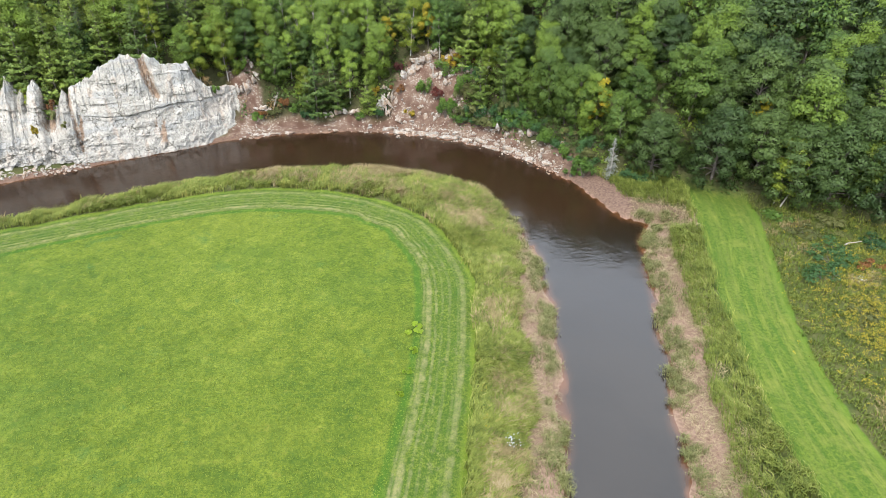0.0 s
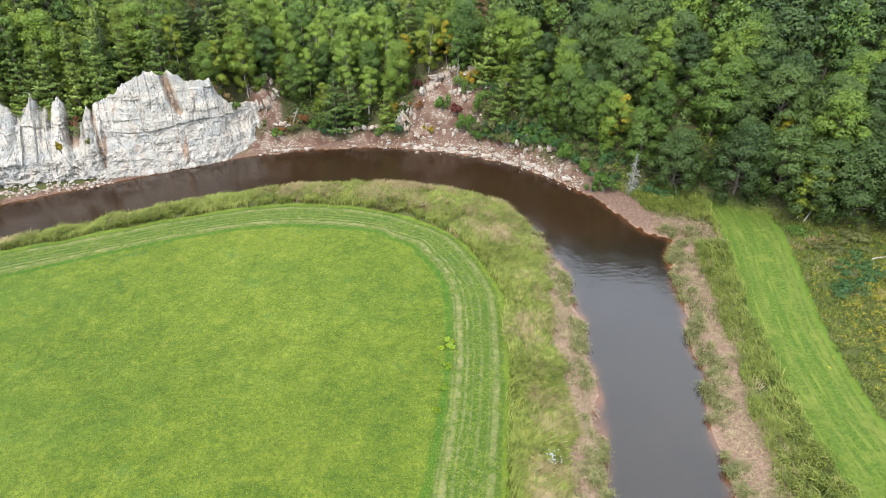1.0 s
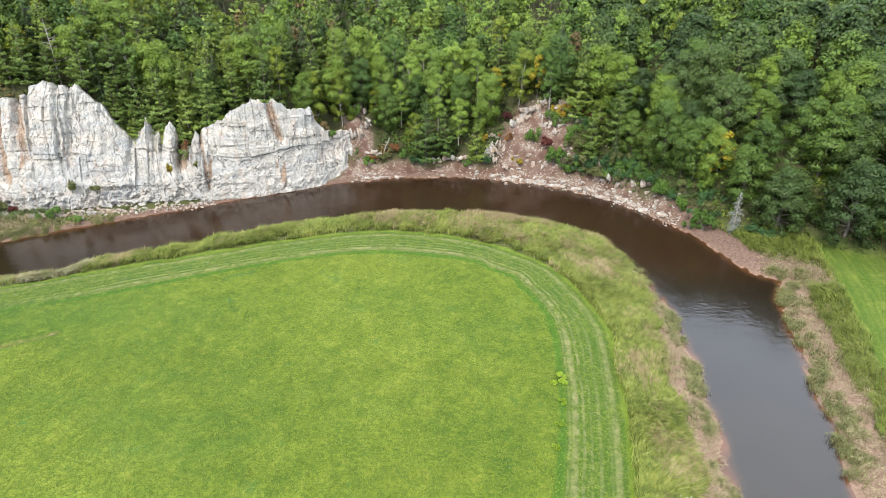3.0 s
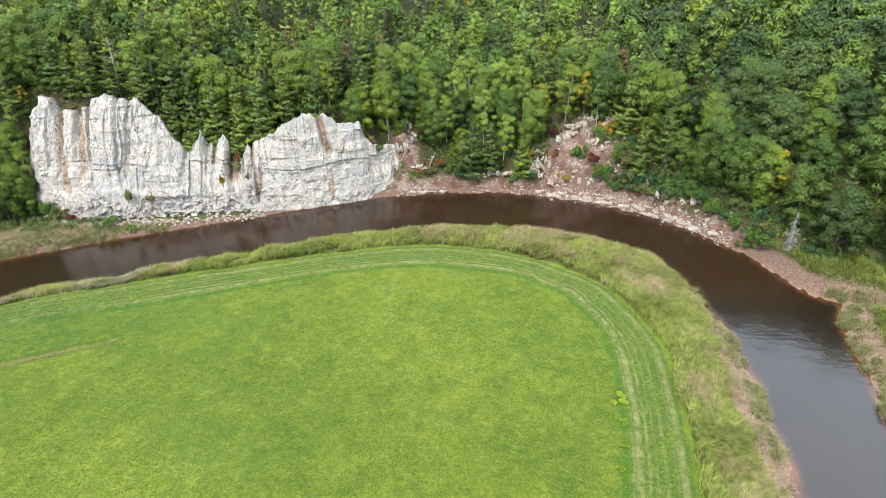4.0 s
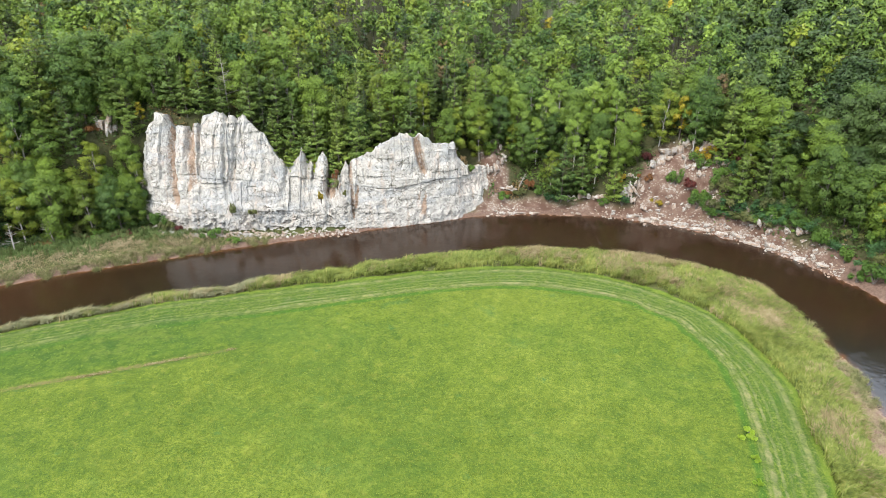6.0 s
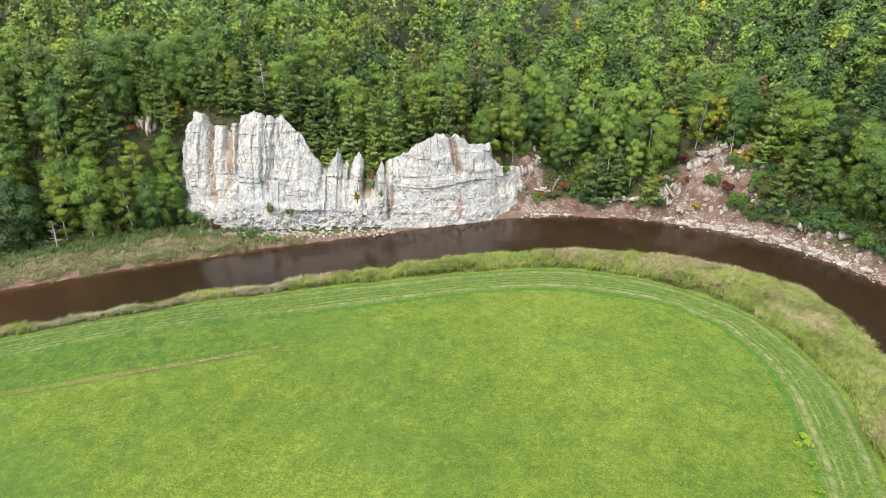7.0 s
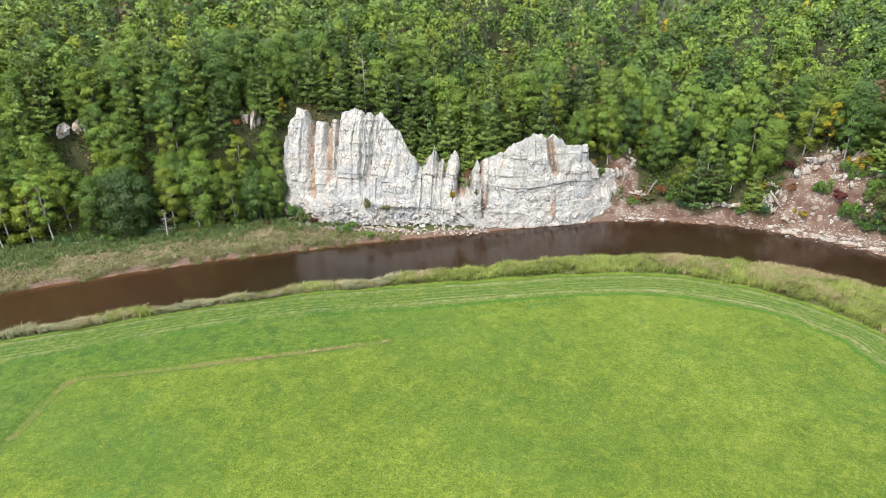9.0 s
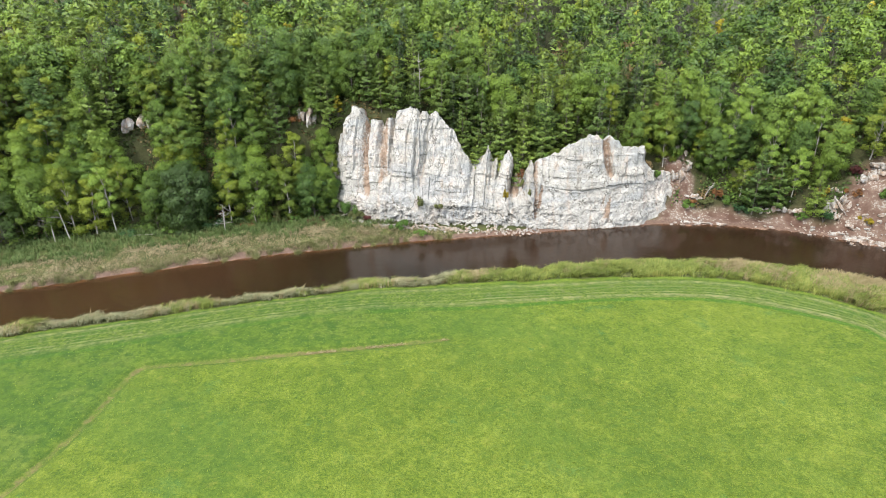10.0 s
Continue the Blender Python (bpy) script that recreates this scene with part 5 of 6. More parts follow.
def hay_field():
    r = np.random.RandomState(24)
    P = np.vstack([scatter(r, 26000, -100, 4, 14, 82), scatter(r, 26000, -60, 4, 14, 50)])
    s = lookup(P)
    ok = s["field"] & (s["dn"] > s["reed"] + 0.2)
    P = P[ok]
    mown = s["dn"][ok] < s["mown"][ok]
    keep = ~mown | (r.uniform(size=len(P)) < 0.02)
    P, z = P[keep], s["z"][ok][keep]
    k = np.sort(r.uniform(0, 1, 520))
    D = DITCH[(DITCH[:, 0] > -80) & (DITCH[:, 1] > 35)]
    D = np.stack([np.interp(k * (len(D) - 1), np.arange(len(D)), D[:, i]) for i in (0, 1)], 1)
    T = tufted(r, D[waves(D, 0.5, 52) > -0.3 + 0.6 * (1 - k)], 7, 0.13)
    cover("ditch_grass", "dry tan grass along the shallow field ditch", [blades(T, heights(T), r, 0.15, 0.035, 1.0)], REED_TAN)
    cover("hay_grass", "short bright green hay grass on the field", [blades(P, z, r, 0.15, 0.08, 1.3)], HAY)


# ---------- rocks ----------
BALLS = {}


def rock(r, sx, sy, sz, cuts=11, level=2):
    """An angular block: a ball shaved by flat cuts."""
    if level not in BALLS:
        bm = bmesh.new()
        bmesh.ops.create_icosphere(bm, subdivisions=level, radius=1.0)
        BALLS[level] = np.array([v.co[:] for v in bm.verts]), np.array([[v.index for v in f.verts] for f in bm.faces])
        bm.free()
    V, T = BALLS[level]
    V = V.copy()
    for _ in range(cuts):
        d = r.normal(size=3)
        d /= np.linalg.norm(d)
        V -= np.outer(np.maximum(V @ d - r.uniform(0.32, 0.72), 0), d)
    return mesh_of("rock", (V + r.normal(0, 0.025, V.shape)) * (sx, sy, sz), T, [DUSTY])


def crag(r, w, h, name):
    """Bedrock showing through the soil: split blocks that lean on one another."""
    ob = new(name)
    for k in range(8):
        me = rock(r, w * r.uniform(0.22, 0.5), w * r.uniform(0.25, 0.45), h * r.uniform(0.45, 0.95), 16, 2)
        me.transform(Matrix.Rotation(r.normal(0, 0.3), 4, "Y") @ Matrix.Rotation(r.normal(0, 0.2), 4, "X"))
        me.transform(Matrix.Translation((r.normal(0, 0.42) * w, r.normal(0, 0.3) * w, r.uniform(-0.3, 0.25) * h)))
        part("block", me, ob)
    return ob


def rock_arrays(r):
    me = rock(r, 1, 1, 0.75, 9, 1)
    V = np.array([v.co[:] for v in me.vertices])
    Q = np.array([p.vertices[:] for p in me.polygons])
    bpy.data.meshes.remove(me)
    return V, Q


def rocks():
    r = np.random.RandomState(31)
    models = [rock(r, 1.0, 0.75, 0.6) for _ in range(7)]
    # blocks along the far shore, under the scree
    line = FAR_BANK[(FAR_BANK[:, 0] > -38) & (FAR_BANK[:, 0] < 18) & (FAR_BANK[:, 1] > 84)]
    def shore(x, inland):
        i = int(np.argmin(abs(line[:, 0] - x)))
        a, b = line[max(i - 1, 0)], line[min(i + 1, len(line) - 1)]
        nrm = np.array((-(b - a)[1], (b - a)[0])) / np.linalg.norm(b - a)
        return line[i] + nrm * inland + (x - line[i][0]) * (b - a) / np.linalg.norm(b - a), math.degrees(math.atan2(b[1] - a[1], b[0] - a[0]))

    for _ in range(110):
        x = r.choice((r.uniform(-36, -30), r.uniform(-14, 17), r.uniform(2, 17)))
        p, _a = shore(x, abs(r.normal(0.4, 1.3)))
        size = r.choice((0.18, 0.28, 0.42, 0.62), p=(0.3, 0.35, 0.25, 0.1))
        ob = new("boulder", models[r.randint(7)])
        ob.matrix_basis = pose(p[0], p[1], max(0.0, float(heights([p])[0])) + size * 0.12, r.uniform(-20, 20), r.uniform(-20, 20), r.uniform(0, 360)) @ Matrix.Scale(size, 4)
        tagged(ob, "white gypsum boulder on the muddy river shore", "boulder", "boulders on the shore")
    # broken beds of rock along the waterline and just above it
    x = -11.0
    while x < 15.5:
        L = r.uniform(1.0, 2.8)
        x += L * 0.5
        p, turn = shore(x, r.uniform(0.1, 0.9))
        ob = new("ledge", rock(r, L * 0.85, r.uniform(0.6, 1.1), r.uniform(0.45, 0.9), 20, 3))
        ob.matrix_basis = pose(p[0], p[1], max(0.0, float(heights([p])[0])) + 0.12, r.uniform(-10, 10), r.uniform(-8, 8), turn + r.uniform(-14, 14))
        tagged(ob, "low white gypsum ledge at the waterline", "rock ledge", "ledges at the waterline")
        x += L * 0.42
    for _ in range(64):
        p, turn = shore(r.uniform(-9, 17.5), r.uniform(0.8, 3.8))
        size = r.uniform(0.35, 0.95)
        ob = new("boulder", rock(r, size * r.uniform(0.8, 1.4), size * 0.7, size * r.uniform(0.5, 0.9), 20, 3))
        ob.matrix_basis = pose(p[0], p[1], max(0.0, float(heights([p])[0])) + size * 0.1, r.uniform(-35, 35), r.uniform(-35, 35), turn + r.uniform(-40, 40))
        tagged(ob, "angular white gypsum block in the river bank", "boulder", "boulders on the shore")
    # low white ledges at the waterline: x, y, turn, length
    for x, y, turn, L in ((-30.5, 102.9, 8, 1.9), (-27.6, 103.2, 5, 1.3), (-33.2, 102.1, 15, 1.3), (-19.5, 104.6, 0, 0.9), (-17.0, 105.6, 0, 1.6), (-14.5, 105.4, -4, 1.0)):
        ob = new("ledge", rock(r, L, 0.55, 0.38))
        ob.matrix_basis = pose(x, y, 0.22, 0, 0, turn)
        tagged(ob, "low white gypsum ledge at the waterline", "rock ledge", "ledges at the waterline")
    # ribs of rock that stand out of the scree: x, y, size across, height, turn
    for x, y, w, h, turn in ((-10.6, 107.4, 0.9, 2.6, 10), (-9.0, 107.8, 0.7, 1.9, -10), (-16.2, 107.3, 1.5, 1.2, 4), (-19.6, 107.6, 1.2, 1.0, 0), (-3.5, 111.5, 1.6, 1.5, 20), (1.5, 111.3, 1.2, 1.8, -20), (4.4, 109.2, 0.9, 1.9, -30), (-6.0, 110.0, 1.2, 1.2, 30), (3.2, 103.8, 1.0, 1.7, -35), (-0.8, 104.6, 1.5, 1.1, 0), (11.0, 99.2, 0.9, 1.6, 10), (14.6, 96.0, 1.0, 1.2, 20), (8.0, 101.6, 0.9, 1.1, 0),
                              (-35.6, 107.6, 1.3, 1.7, 30), (-34.6, 110.2, 1.1, 1.5, 20), (-36.4, 112.4, 1.2, 1.4, 15), (-33.0, 106.6, 0.8, 0.8, 0)):
        ob = crag(r, w * 1.75, h * 1.1, "rock_rib")
        ob.matrix_basis = pose(x, y, float(heights([(x, y)])[0]) + h * 0.15, r.uniform(-30, -8), r.uniform(-12, 12), turn)
        tagged(ob, "pale gypsum rock rib standing out of the scree", "rock", "rock ribs in the scree")
    for _ in range(14):
        x, y = r.normal(-2.5, 4.6), r.uniform(104.6, 112.5)
        w, h = r.uniform(0.7, 1.6), r.uniform(0.6, 1.5)
        ob = crag(r, w, h, "rock_rib")
        ob.matrix_basis = pose(x, y, float(heights([(x, y)])[0]), r.uniform(-35, -10), r.uniform(-12, 12), r.uniform(-40, 40))
        tagged(ob, "pale gypsum rock rib standing out of the scree", "rock", "rock ribs in the scree")
    # outcrops between the trees upstream of the cliff
    for nm, x, y, w, d, h, label in (("rock_outcrop", -124.2, 71.8, 2.6, 1.8, 2.9, "pinkish white rock outcrop between hillside trees"), ("rock_spire", -115.0, 78.6, 0.7, 0.7, 3.6, "thin white rock spire between hillside trees"), ("rock_slab", -99.4, 86.2, 1.5, 1.4, 3.0, "white rock slab showing between hillside trees"), ("rock_slab", -103.9, 84.8, 0.8, 0.8, 1.4, "small white rock showing between hillside trees")):
        ob = crag(r, w * 1.35, h * 0.95, nm)
        ob.matrix_basis = pose(x, y, float(heights([(x, y)])[0]) + h * 0.35, -12, 0, r.uniform(-20, 20))
        tagged(ob, label, "rock outcrop")
    # loose rubble
    shapes = [rock_arrays(r) for _ in range(8)]
    V, Q, n = [], [], 0
    foot = CLIFF[:, :2]
    for k in range(1190):
        if k < 520:
            i = r.uniform(2.5, 8.6)
            p = np.array((np.interp(i, range(len(CLIFF)), CLIFF[:, 0]), np.interp(i, range(len(CLIFF)), CLIFF[:, 1]))) + (r.normal(0, 0.5), r.normal(0.0, 0.45))
            size = r.uniform(0.1, 0.42)
        elif k < 1050:
            a = line[len(line) - 1 - min(int(abs(r.normal(0, 0.35)) * len(line)), len(line) - 1)]
            p = a + r.normal(0, 0.8, 2) + (0.3, 1.0)
            size = r.uniform(0.08, 0.3)
        else:
            p = np.array((r.normal(-0.5, 5), r.normal(106.5, 2.8)))
            size = r.uniform(0.1, 0.38)
        v, q = shapes[r.randint(8)]
        a = r.uniform(0, 6.28)
        R = np.array([[math.cos(a), -math.sin(a), 0], [math.sin(a), math.cos(a), 0], [0, 0, 1]]) * size * r.uniform(0.7, 1.3, 3)
        V.append((p, v @ R.T, size)), Q.append(q + n)
        n += len(v)
    zz = heights([p for p, _, _ in V])
    ok = [np.c_[w[:, :2] + p, w[:, 2] + max(z, 0.0) + s_ * 0.2] for (p, w, s_), z in zip(V, zz)]
    me = mesh_of("rubble", np.vstack(ok), np.vstack(Q), [DUSTY])
    tagged(new("rubble", me), "broken white gypsum rubble along the cliff foot and scree", "rubble", kind="stuff")


# ---------- shrubs, dead trees, logs ----------
SHRUB_LEAF = {
    "green": leaf_mat("shrub_leaves", (0.0351, 0.0748, 0.0103), (0.0888, 0.1496, 0.0211)),
    "lime": leaf_mat("weed_leaves", (0.105, 0.175, 0.010), (0.160, 0.225, 0.014)),
    "dark": leaf_mat("bramble_leaves", (0.0164, 0.0467, 0.0140), (0.0421, 0.0935, 0.0258)),
    "olive": leaf_mat("olive_shrub_leaves", (0.0514, 0.0608, 0.0164), (0.1122, 0.1169, 0.0374)),
    "yellow": leaf_mat("yellow_shrub_leaves", (0.1403, 0.1122, 0.0093), (0.2898, 0.1963, 0.0140)),
    "red": leaf_mat("red_shrub_leaves", (0.0421, 0.0103, 0.0093), (0.1028, 0.0234, 0.0164)),
    "rust": leaf_mat("bracken_leaves", (0.0935, 0.0374, 0.0117), (0.1776, 0.0795, 0.0234)),
}
SHRUB_WORD = {"lime": "low bright green weedy", "green": "leafy bright green", "dark": "dense dark green", "olive": "sparse olive green", "yellow": "yellow autumn", "red": "dark red autumn", "rust": "rusty orange"}


def shrub(r, colour, x, y, high, wide, where, z=None):
    z = float(heights([(x, y)])[0]) if z is None else z
    ob = tagged(new("shrub"), SHRUB_WORD[colour] + " shrub " + where, "shrub")
    ob.location = (x, y, z - 0.05)
    bits = []
    for k in range(6):
        a = r.uniform(0, 6.28)
        bits.append(tube([(0, 0, -0.3), (math.cos(a) * wide * 0.3, math.sin(a) * wide * 0.3, high * 0.45), (math.cos(a) * wide * 0.6, math.sin(a) * wide * 0.6, high * 0.8)], [0.05, 0.035, 0.01], 4))
    part("stem", mesh_of("stem", *join(bits), [BARK], smooth=True), ob)
    n = int(260 + 90 * high * wide)
    n = min(n, 1400)
    c = max(5, int(5 * wide))
    E = np.stack([r.normal(0, 0.45, c) * wide, r.normal(0, 0.45, c) * wide, r.uniform(0.3, 0.85, c) * high], 1)
    d = r.normal(size=(n, 3))
    d /= np.linalg.norm(d, axis=1, keepdims=True)
    p = E[r.randint(c, size=n)] + d * r.uniform(0.5, 1.0, (n, 1)) * (0.42 * wide, 0.42 * wide, 0.30 * high)
    p[:, 2] = np.abs(p[:, 2]) + 0.03
    part("foliage", mesh_of("foliage", *cards(p, d + (0, 0, 0.5), r.uniform(0.18, 0.34, n), r), [SHRUB_LEAF[colour]]), ob)


def dead_tree(r, name, label, x, y, high, arms, lean, spread=0.35, trunk_r=0.12):
    ob = new(name, mesh_of(name, *bare_tree(r, high, arms, trunk_r, lean, spread), [DEAD_WOOD], smooth=True))
    ob.matrix_basis = pose(x, y, float(heights([(x, y)])[0]), 0, 0, r.uniform(-40, 40))
    tagged(ob, label, "dead tree")


def grey_fir(r):
    trunk, needles = conifer(r, 6.6, 1.5, 17, 7, 9, 0.22, droop=0.5, bare=0.05)
    ob = tagged(new("dead_fir"), "dead silvery grey fir at the muddy bank", "dead tree")
    ob.location = (25.1, 82.9, 1.0)
    part("trunk", mesh_of("trunk", *trunk, [DEAD_WOOD], smooth=True), ob)
    twigs = part("needle_cover", mesh_of("needle_cover", *needles[:2], [blade_mat("grey_twigs", (0.1100, 0.1155, 0.0990), (0.1980, 0.2035, 0.1815))]), ob)
    tagged(twigs, kind="stuff")


def undergrowth():
    r = np.random.RandomState(51)
    on_cliff, scree, meadow, marsh = "rooted on the white cliff", "growing on the scree", "in the rough meadow", "at the foot of the woods"
    for c, x, y, h, w, where in (
            ("green", -89.0, 80.6, 3.2, 1.5, on_cliff), ("olive", -87.0, 80.0, 2.0, 1.2, on_cliff), ("red", -85.3, 80.4, 1.3, 1.0, on_cliff), ("olive", -83.3, 80.2, 1.0, 1.0, on_cliff),
            ("green", -78.2, 79.6, 1.8, 1.5, marsh), ("green", -74.5, 79.9, 0.9, 1.2, marsh), ("olive", -69.0, 84.0, 1.0, 0.9, marsh),
            ("yellow", 1.3, 109.4, 2.6, 1.4, scree), ("red", -0.9, 105.8, 1.8, 1.2, scree), ("green", -3.1, 106.4, 3.2, 1.5, scree), ("green", 0.5, 107.6, 3.0, 1.7, scree), ("green", 3.8, 105.8, 2.0, 1.6, scree), ("dark", 5.5, 107.5, 2.2, 1.6, scree), ("green", 6.5, 101.2, 1.6, 1.7, scree), ("green", 9.0, 100.0, 1.7, 1.6, scree), ("dark", 11.6, 98.4, 2.4, 1.6, scree), ("green", 14.0, 96.8, 1.5, 1.5, scree), ("green", 17.0, 92.6, 1.6, 1.6, scree), ("dark", 18.6, 90.6, 1.8, 1.6, scree), ("green", 1.8, 104.4, 1.0, 1.2, scree), ("green", -15.0, 106.6, 1.4, 1.4, scree), ("olive", -30.4, 106.8, 1.2, 1.3, scree), ("green", 4.6, 102.8, 1.2, 1.3, scree),
            ("yellow", -5.6, 105.6, 1.3, 0.9, scree), ("rust", -7.5, 108.2, 1.4, 1.1, scree), ("red", -8.0, 111.5, 1.8, 1.2, scree), ("red", 6.2, 109.6, 1.6, 1.3, scree), ("green", -34.0, 104.9, 1.6, 1.3, scree), ("rust", -32.4, 105.6, 1.2, 0.9, scree), ("green", -36.9, 110.5, 2.6, 1.3, scree), ("rust", -29.0, 107.8, 1.8, 1.2, scree), ("green", -27.4, 107.4, 1.6, 1.4, scree), ("dark", -25.0, 106.4, 1.6, 1.5, scree), ("dark", -11.8, 106.4, 2.4, 1.5, scree), ("yellow", -12.6, 109.2, 2.0, 1.0, scree),
            ("green", 21.4, 84.2, 3.0, 1.7, "overhanging the muddy shore"), ("green", 19.8, 85.2, 1.7, 1.2, "overhanging the muddy shore"), ("dark", 27.2, 82.0, 1.8, 1.6, marsh), ("dark", 29.5, 81.6, 1.2, 1.4, marsh),
            ("dark", 43.3, 56.5, 1.2, 2.4, meadow), ("dark", 45.8, 59.4, 1.0, 2.0, meadow), ("dark", 47.6, 62.0, 0.9, 2.2, meadow), ("rust", 49.6, 59.2, 0.5, 1.3, meadow), ("rust", 51.5, 58.4, 0.4, 1.2, meadow), ("olive", 46.5, 66.5, 0.9, 2.2, meadow), ("green", 44.0, 70.8, 1.0, 2.0, meadow), ("olive", 50.5, 68.0, 1.0, 2.0, meadow), ("dark", 53.5, 63.5, 1.0, 2.0, meadow), ("olive", 44.5, 50.0, 0.8, 1.8, meadow), ("olive", 47.5, 46.5, 0.6, 1.4, meadow), ("olive", 50.0, 52.0, 0.6, 1.4, meadow),
            ("lime", -2.5, 47.7, 0.6, 0.9, "at the edge of the hay field"), ("lime", -2.7, 44.6, 0.35, 0.4, "at the edge of the hay field"), ("lime", -3.2, 41.6, 0.3, 0.4, "at the edge of the hay field"), ("lime", -3.7, 38.8, 0.3, 0.3, "at the edge of the hay field"),
            ("green", -122.2, 69.0, 2.6, 2.0, "between the hillside trees"), ("olive", -120.4, 67.4, 2.4, 2.0, "between the hillside trees"), ("green", -113.3, 75.8, 2.6, 2.0, "between the hillside trees"), ("olive", -111.4, 74.0, 2.4, 1.9, "between the hillside trees"), ("green", -98.6, 83.0, 2.6, 1.9, "between the hillside trees"), ("olive", -97.1, 81.3, 2.2, 1.8, "between the hillside trees"), ("rust", -101.6, 84.6, 1.6, 1.5, "between the hillside trees"),
            ("olive", -100.8, 75.6, 2.6, 1.4, marsh), ("green", -97.2, 75.8, 1.4, 1.0, marsh), ("rust", -103.4, 73.4, 0.6, 2.0, marsh), ("rust", -99.0, 76.2, 0.5, 1.8, marsh), ("red", -94.6, 77.8, 0.6, 1.8, marsh), ("dark", -108.6, 68.6, 1.2, 1.6, marsh), ("green", -115.0, 63.8, 1.0, 1.5, marsh), ("dark", -120.0, 60.4, 1.2, 1.6, marsh)):
        shrub(r, c, x, y, h, w, where)
    for k in range(34):
        x = r.uniform(-1, 19.5)
        i = int(np.argmin(abs(FAR_BANK[:, 0] - x) + 9 * (FAR_BANK[:, 1] < 80)))
        a, b = FAR_BANK[i - 1], FAR_BANK[i + 1]
        nrm = np.array((-(b - a)[1], (b - a)[0])) / np.linalg.norm(b - a)
        p = FAR_BANK[i] + nrm * r.uniform(2.4, 5.2) + (x - FAR_BANK[i][0]) * (b - a) / np.linalg.norm(b - a)
        shrub(r, ("green", "green", "dark", "olive")[r.randint(4)], p[0], p[1], r.uniform(1.2, 3.0), r.uniform(1.2, 2.1), scree)
    # rooted on the face: colour, x, y, z, height, width
    for c, x, y, z, h, w in (("olive", -76.4, 83.0, 4.3, 2.0, 1.1), ("olive", -73.0, 84.0, 3.8, 1.3, 0.7), ("yellow", -62.4, 88.1, 5.6, 1.8, 0.5), ("olive", -60.2, 90.4, 7.4, 1.5, 0.6), ("rust", -60.6, 91.4, 8.6, 1.6, 0.6), ("olive", -58.6, 89.8, 6.4, 0.9, 0.5), ("green", -90.4, 81.2, 2.0, 2.2, 1.1), ("olive", -87.6, 80.6, 1.6, 1.6, 1.0), ("green", -57.0, 94.6, 11.2, 1.6, 0.7), ("green", -39.2, 103.0, 7.6, 1.6, 0.8)):
        shrub(r, c, x, y, h, w, on_cliff, z)
    for x, y, h, lean, label in ((-106.0, 67.9, 5.2, 0.12, "bare bleached dead tree on the marshy bank"), (-103.0, 72.6, 4.6, -0.15, "bare grey dead tree before the woods"), (-127.6, 55.8, 8.5, -0.25, "leaning bleached dead trunk over the marsh"), (-129.8, 54.6, 7.5, -0.2, "leaning bleached dead trunk over the marsh"), (46.4, 73.8, 9.0, 0.3, "leaning pale dead trunk at the forest edge"), (53.8, 71.6, 8.0, 0.1, "bare pale dead tree at the forest edge"), (10.5, 103.5, 4.0, 0.2, "bare grey dead tree on the scree"), (-80.0, 92.6, 10.0, 0.0, "tall bare grey pine above the white cliff"), (-62.0, 94.6, 5.0, 0.25, "bare grey dead tree above the white cliff"), (-31.0, 107.5, 3.0, 0.5, "fallen grey dead branches on the scree"), (-44.6, 101.0, 4.2, -0.1, "thin bare dead tree on the cliff top"), (60.5, 66.0, 3.2, 0.3, "bare grey dead tree in the meadow")):
        dead_tree(r, "dead_tree", label, x, y, h, 16, lean)
    grey_fir(r)
    for x, y, turn, L, label in ((51.0, 64.0, 20, 2.6, "bleached fallen log in the meadow"), (-117.5, 61.6, 35, 3.6, "bleached driftwood log below the woods")):
        k = np.linspace(0, 1, 6)
        pts = np.c_[k * L - L / 2, 0.12 * np.sin(k * 5), 0.03 * np.sin(k * 9)]
        ob = new("fallen_log", mesh_of("fallen_log", *join([tube(pts, 0.11 - 0.05 * k, 7), tube([pts[3], pts[3] + (0.1650, 0.2750, 0.1375)], [0.04, 0.015], 4)]), [DEAD_WOOD], smooth=True))
        ob.matrix_basis = pose(x, y, float(heights([(x, y)])[0]) + 0.3, 0, 0, turn)
        tagged(ob, label, "log")


def flowers():
    """Goldenrod heads and pale asters in the reeds and the meadow."""
    r = np.random.RandomState(61)
    C = np.vstack([r.normal((3.9, 33), (0.35, 3.5), (24, 2)), r.normal((4.6, 57), (0.3, 1), (5, 2)), r.normal((46.5, 44), (3.6, 7), (1300, 2)), r.normal((52, 56), (5, 6), (300, 2))])
    P = tufted(r, C, 8, 0.14)
    z = heights(P) + r.uniform(0.45, 0.8, len(P))
    q = cards(np.c_[P, z], np.tile((0, 0, 1.0), (len(P), 1)) + r.normal(0, 0.4, (len(P), 3)), r.uniform(0.09, 0.16, len(P)), r)
    tagged(new("goldenrod", mesh_of("goldenrod", *q, [blade_mat("goldenrod_yellow", (0.130, 0.120, 0.012), (0.230, 0.190, 0.018))])), "yellow goldenrod flowers among the rank grass", "flowers", kind="stuff")
    P = np.vstack([tufted(r, np.array([(5.7, 33.2)]), 40, 0.3), tufted(r, np.array([(46.8, 55.6)]), 22, 0.3)])
    z = heights(P) + r.uniform(0.6, 0.95, len(P))
    q = cards(np.c_[P, z], np.tile((0, 0, 1.0), (len(P), 1)) + r.normal(0, 0.4, (len(P), 3)), r.uniform(0.08, 0.16, len(P)), r)
    tagged(new("asters", mesh_of("asters", *q, [blade_mat("aster_white", (0.3025, 0.3135, 0.3410), (0.3960, 0.4070, 0.4290))])), "pale white aster flowers among the reeds", "flowers", kind="stuff")


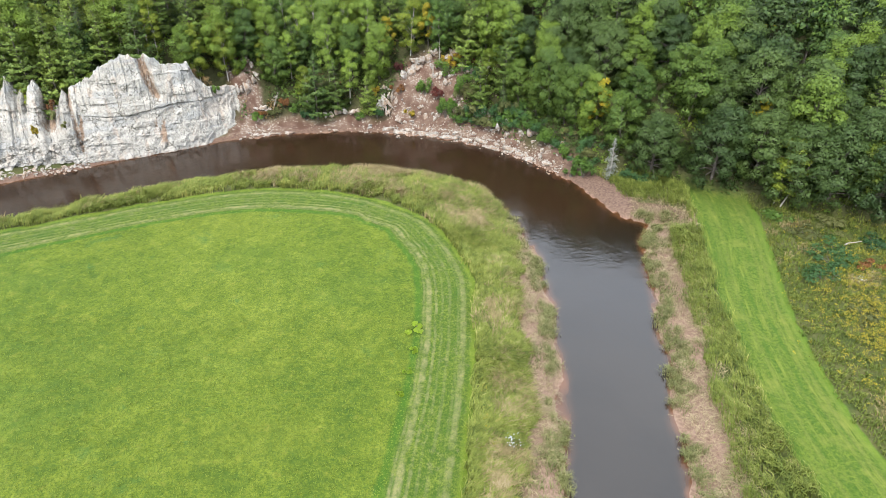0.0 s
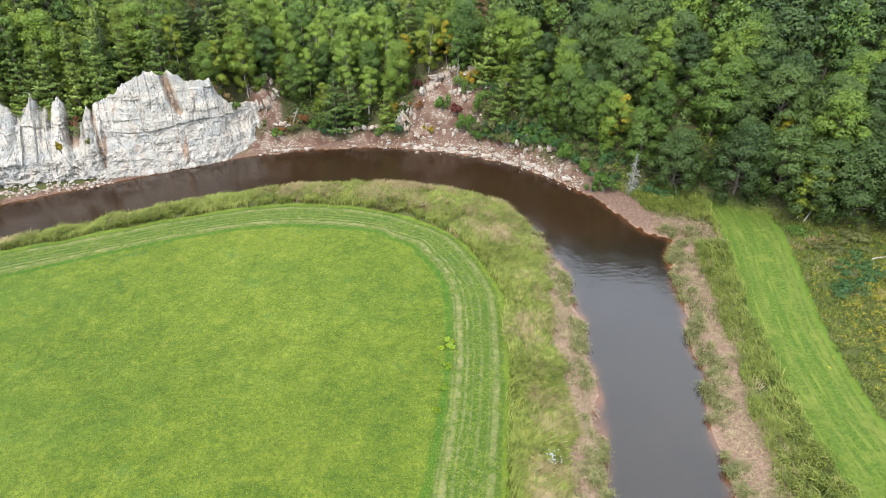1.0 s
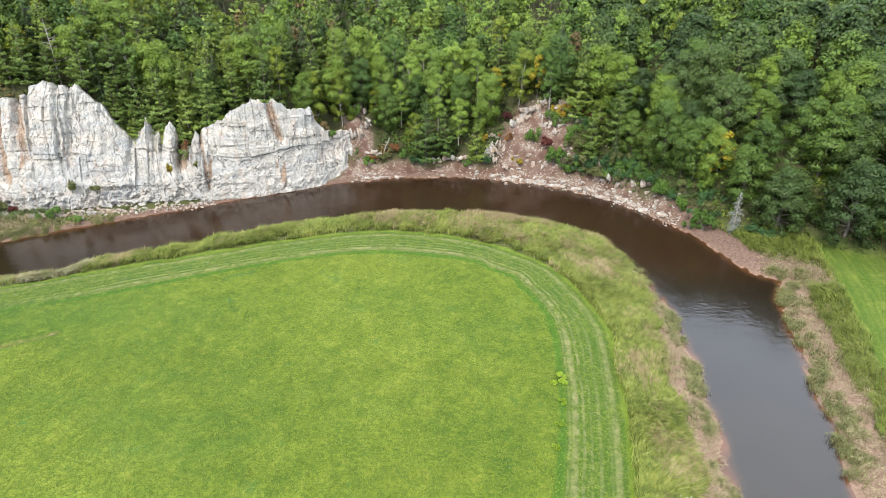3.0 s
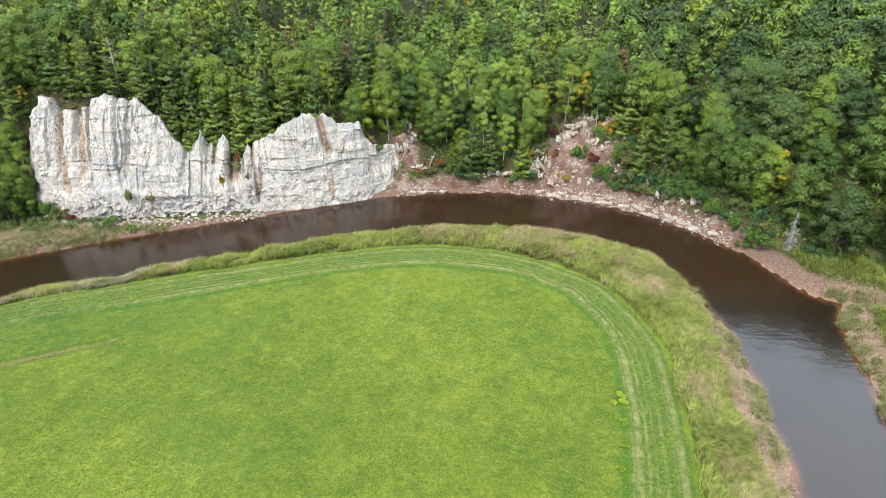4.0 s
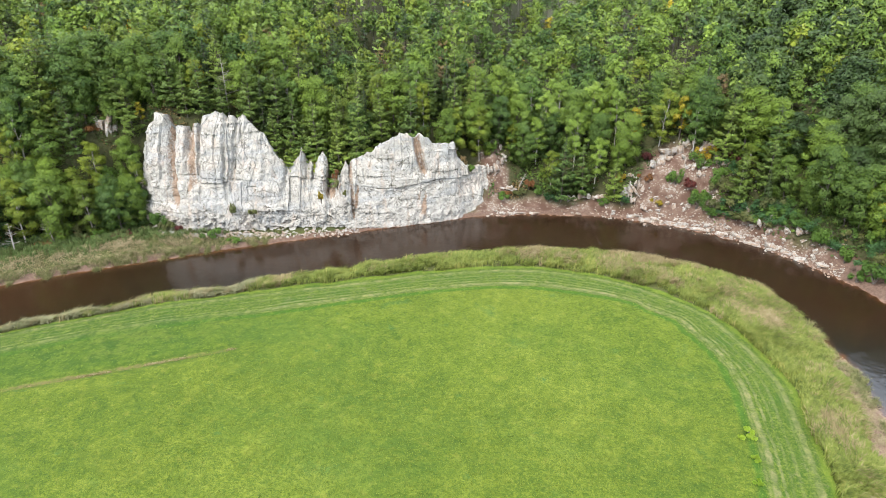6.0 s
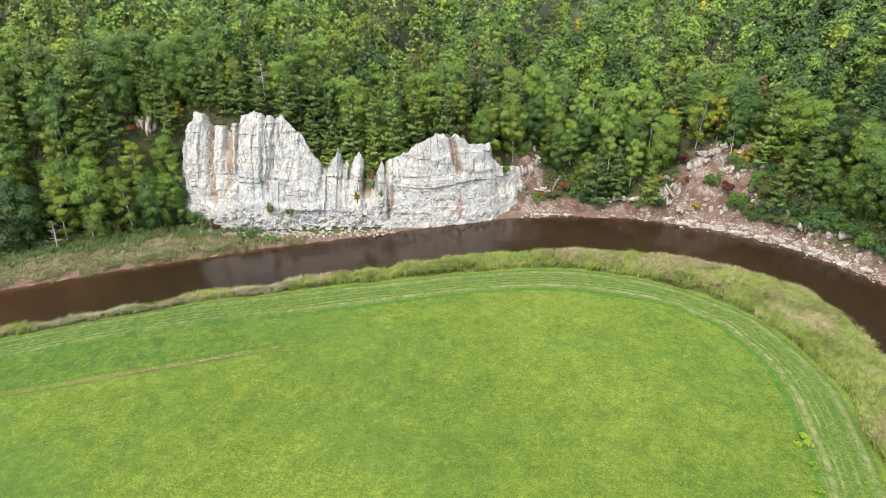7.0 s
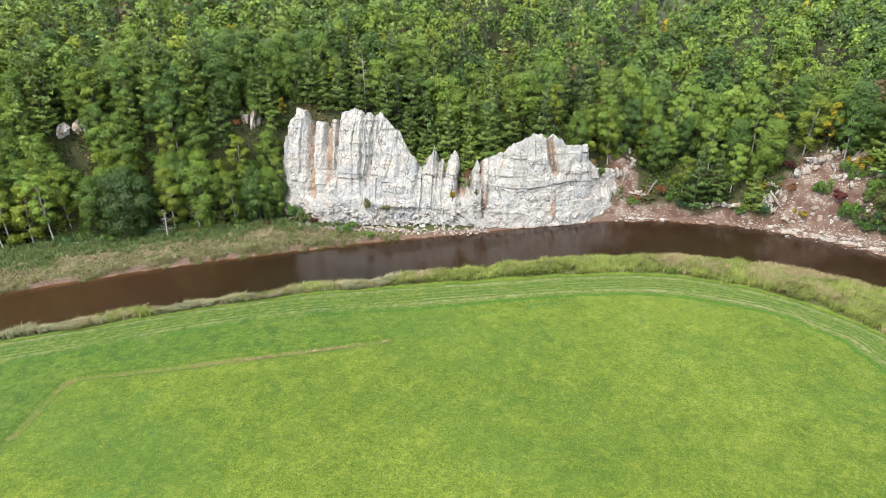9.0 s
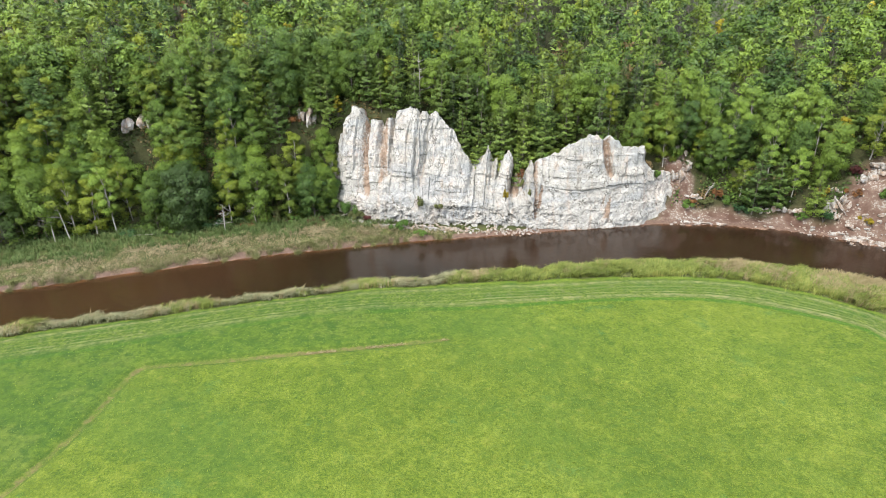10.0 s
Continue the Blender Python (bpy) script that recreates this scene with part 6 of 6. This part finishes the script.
rocks()
reed_beds()
bank_tufts()
far_side_grass()
hay_field()
undergrowth()
flowers()
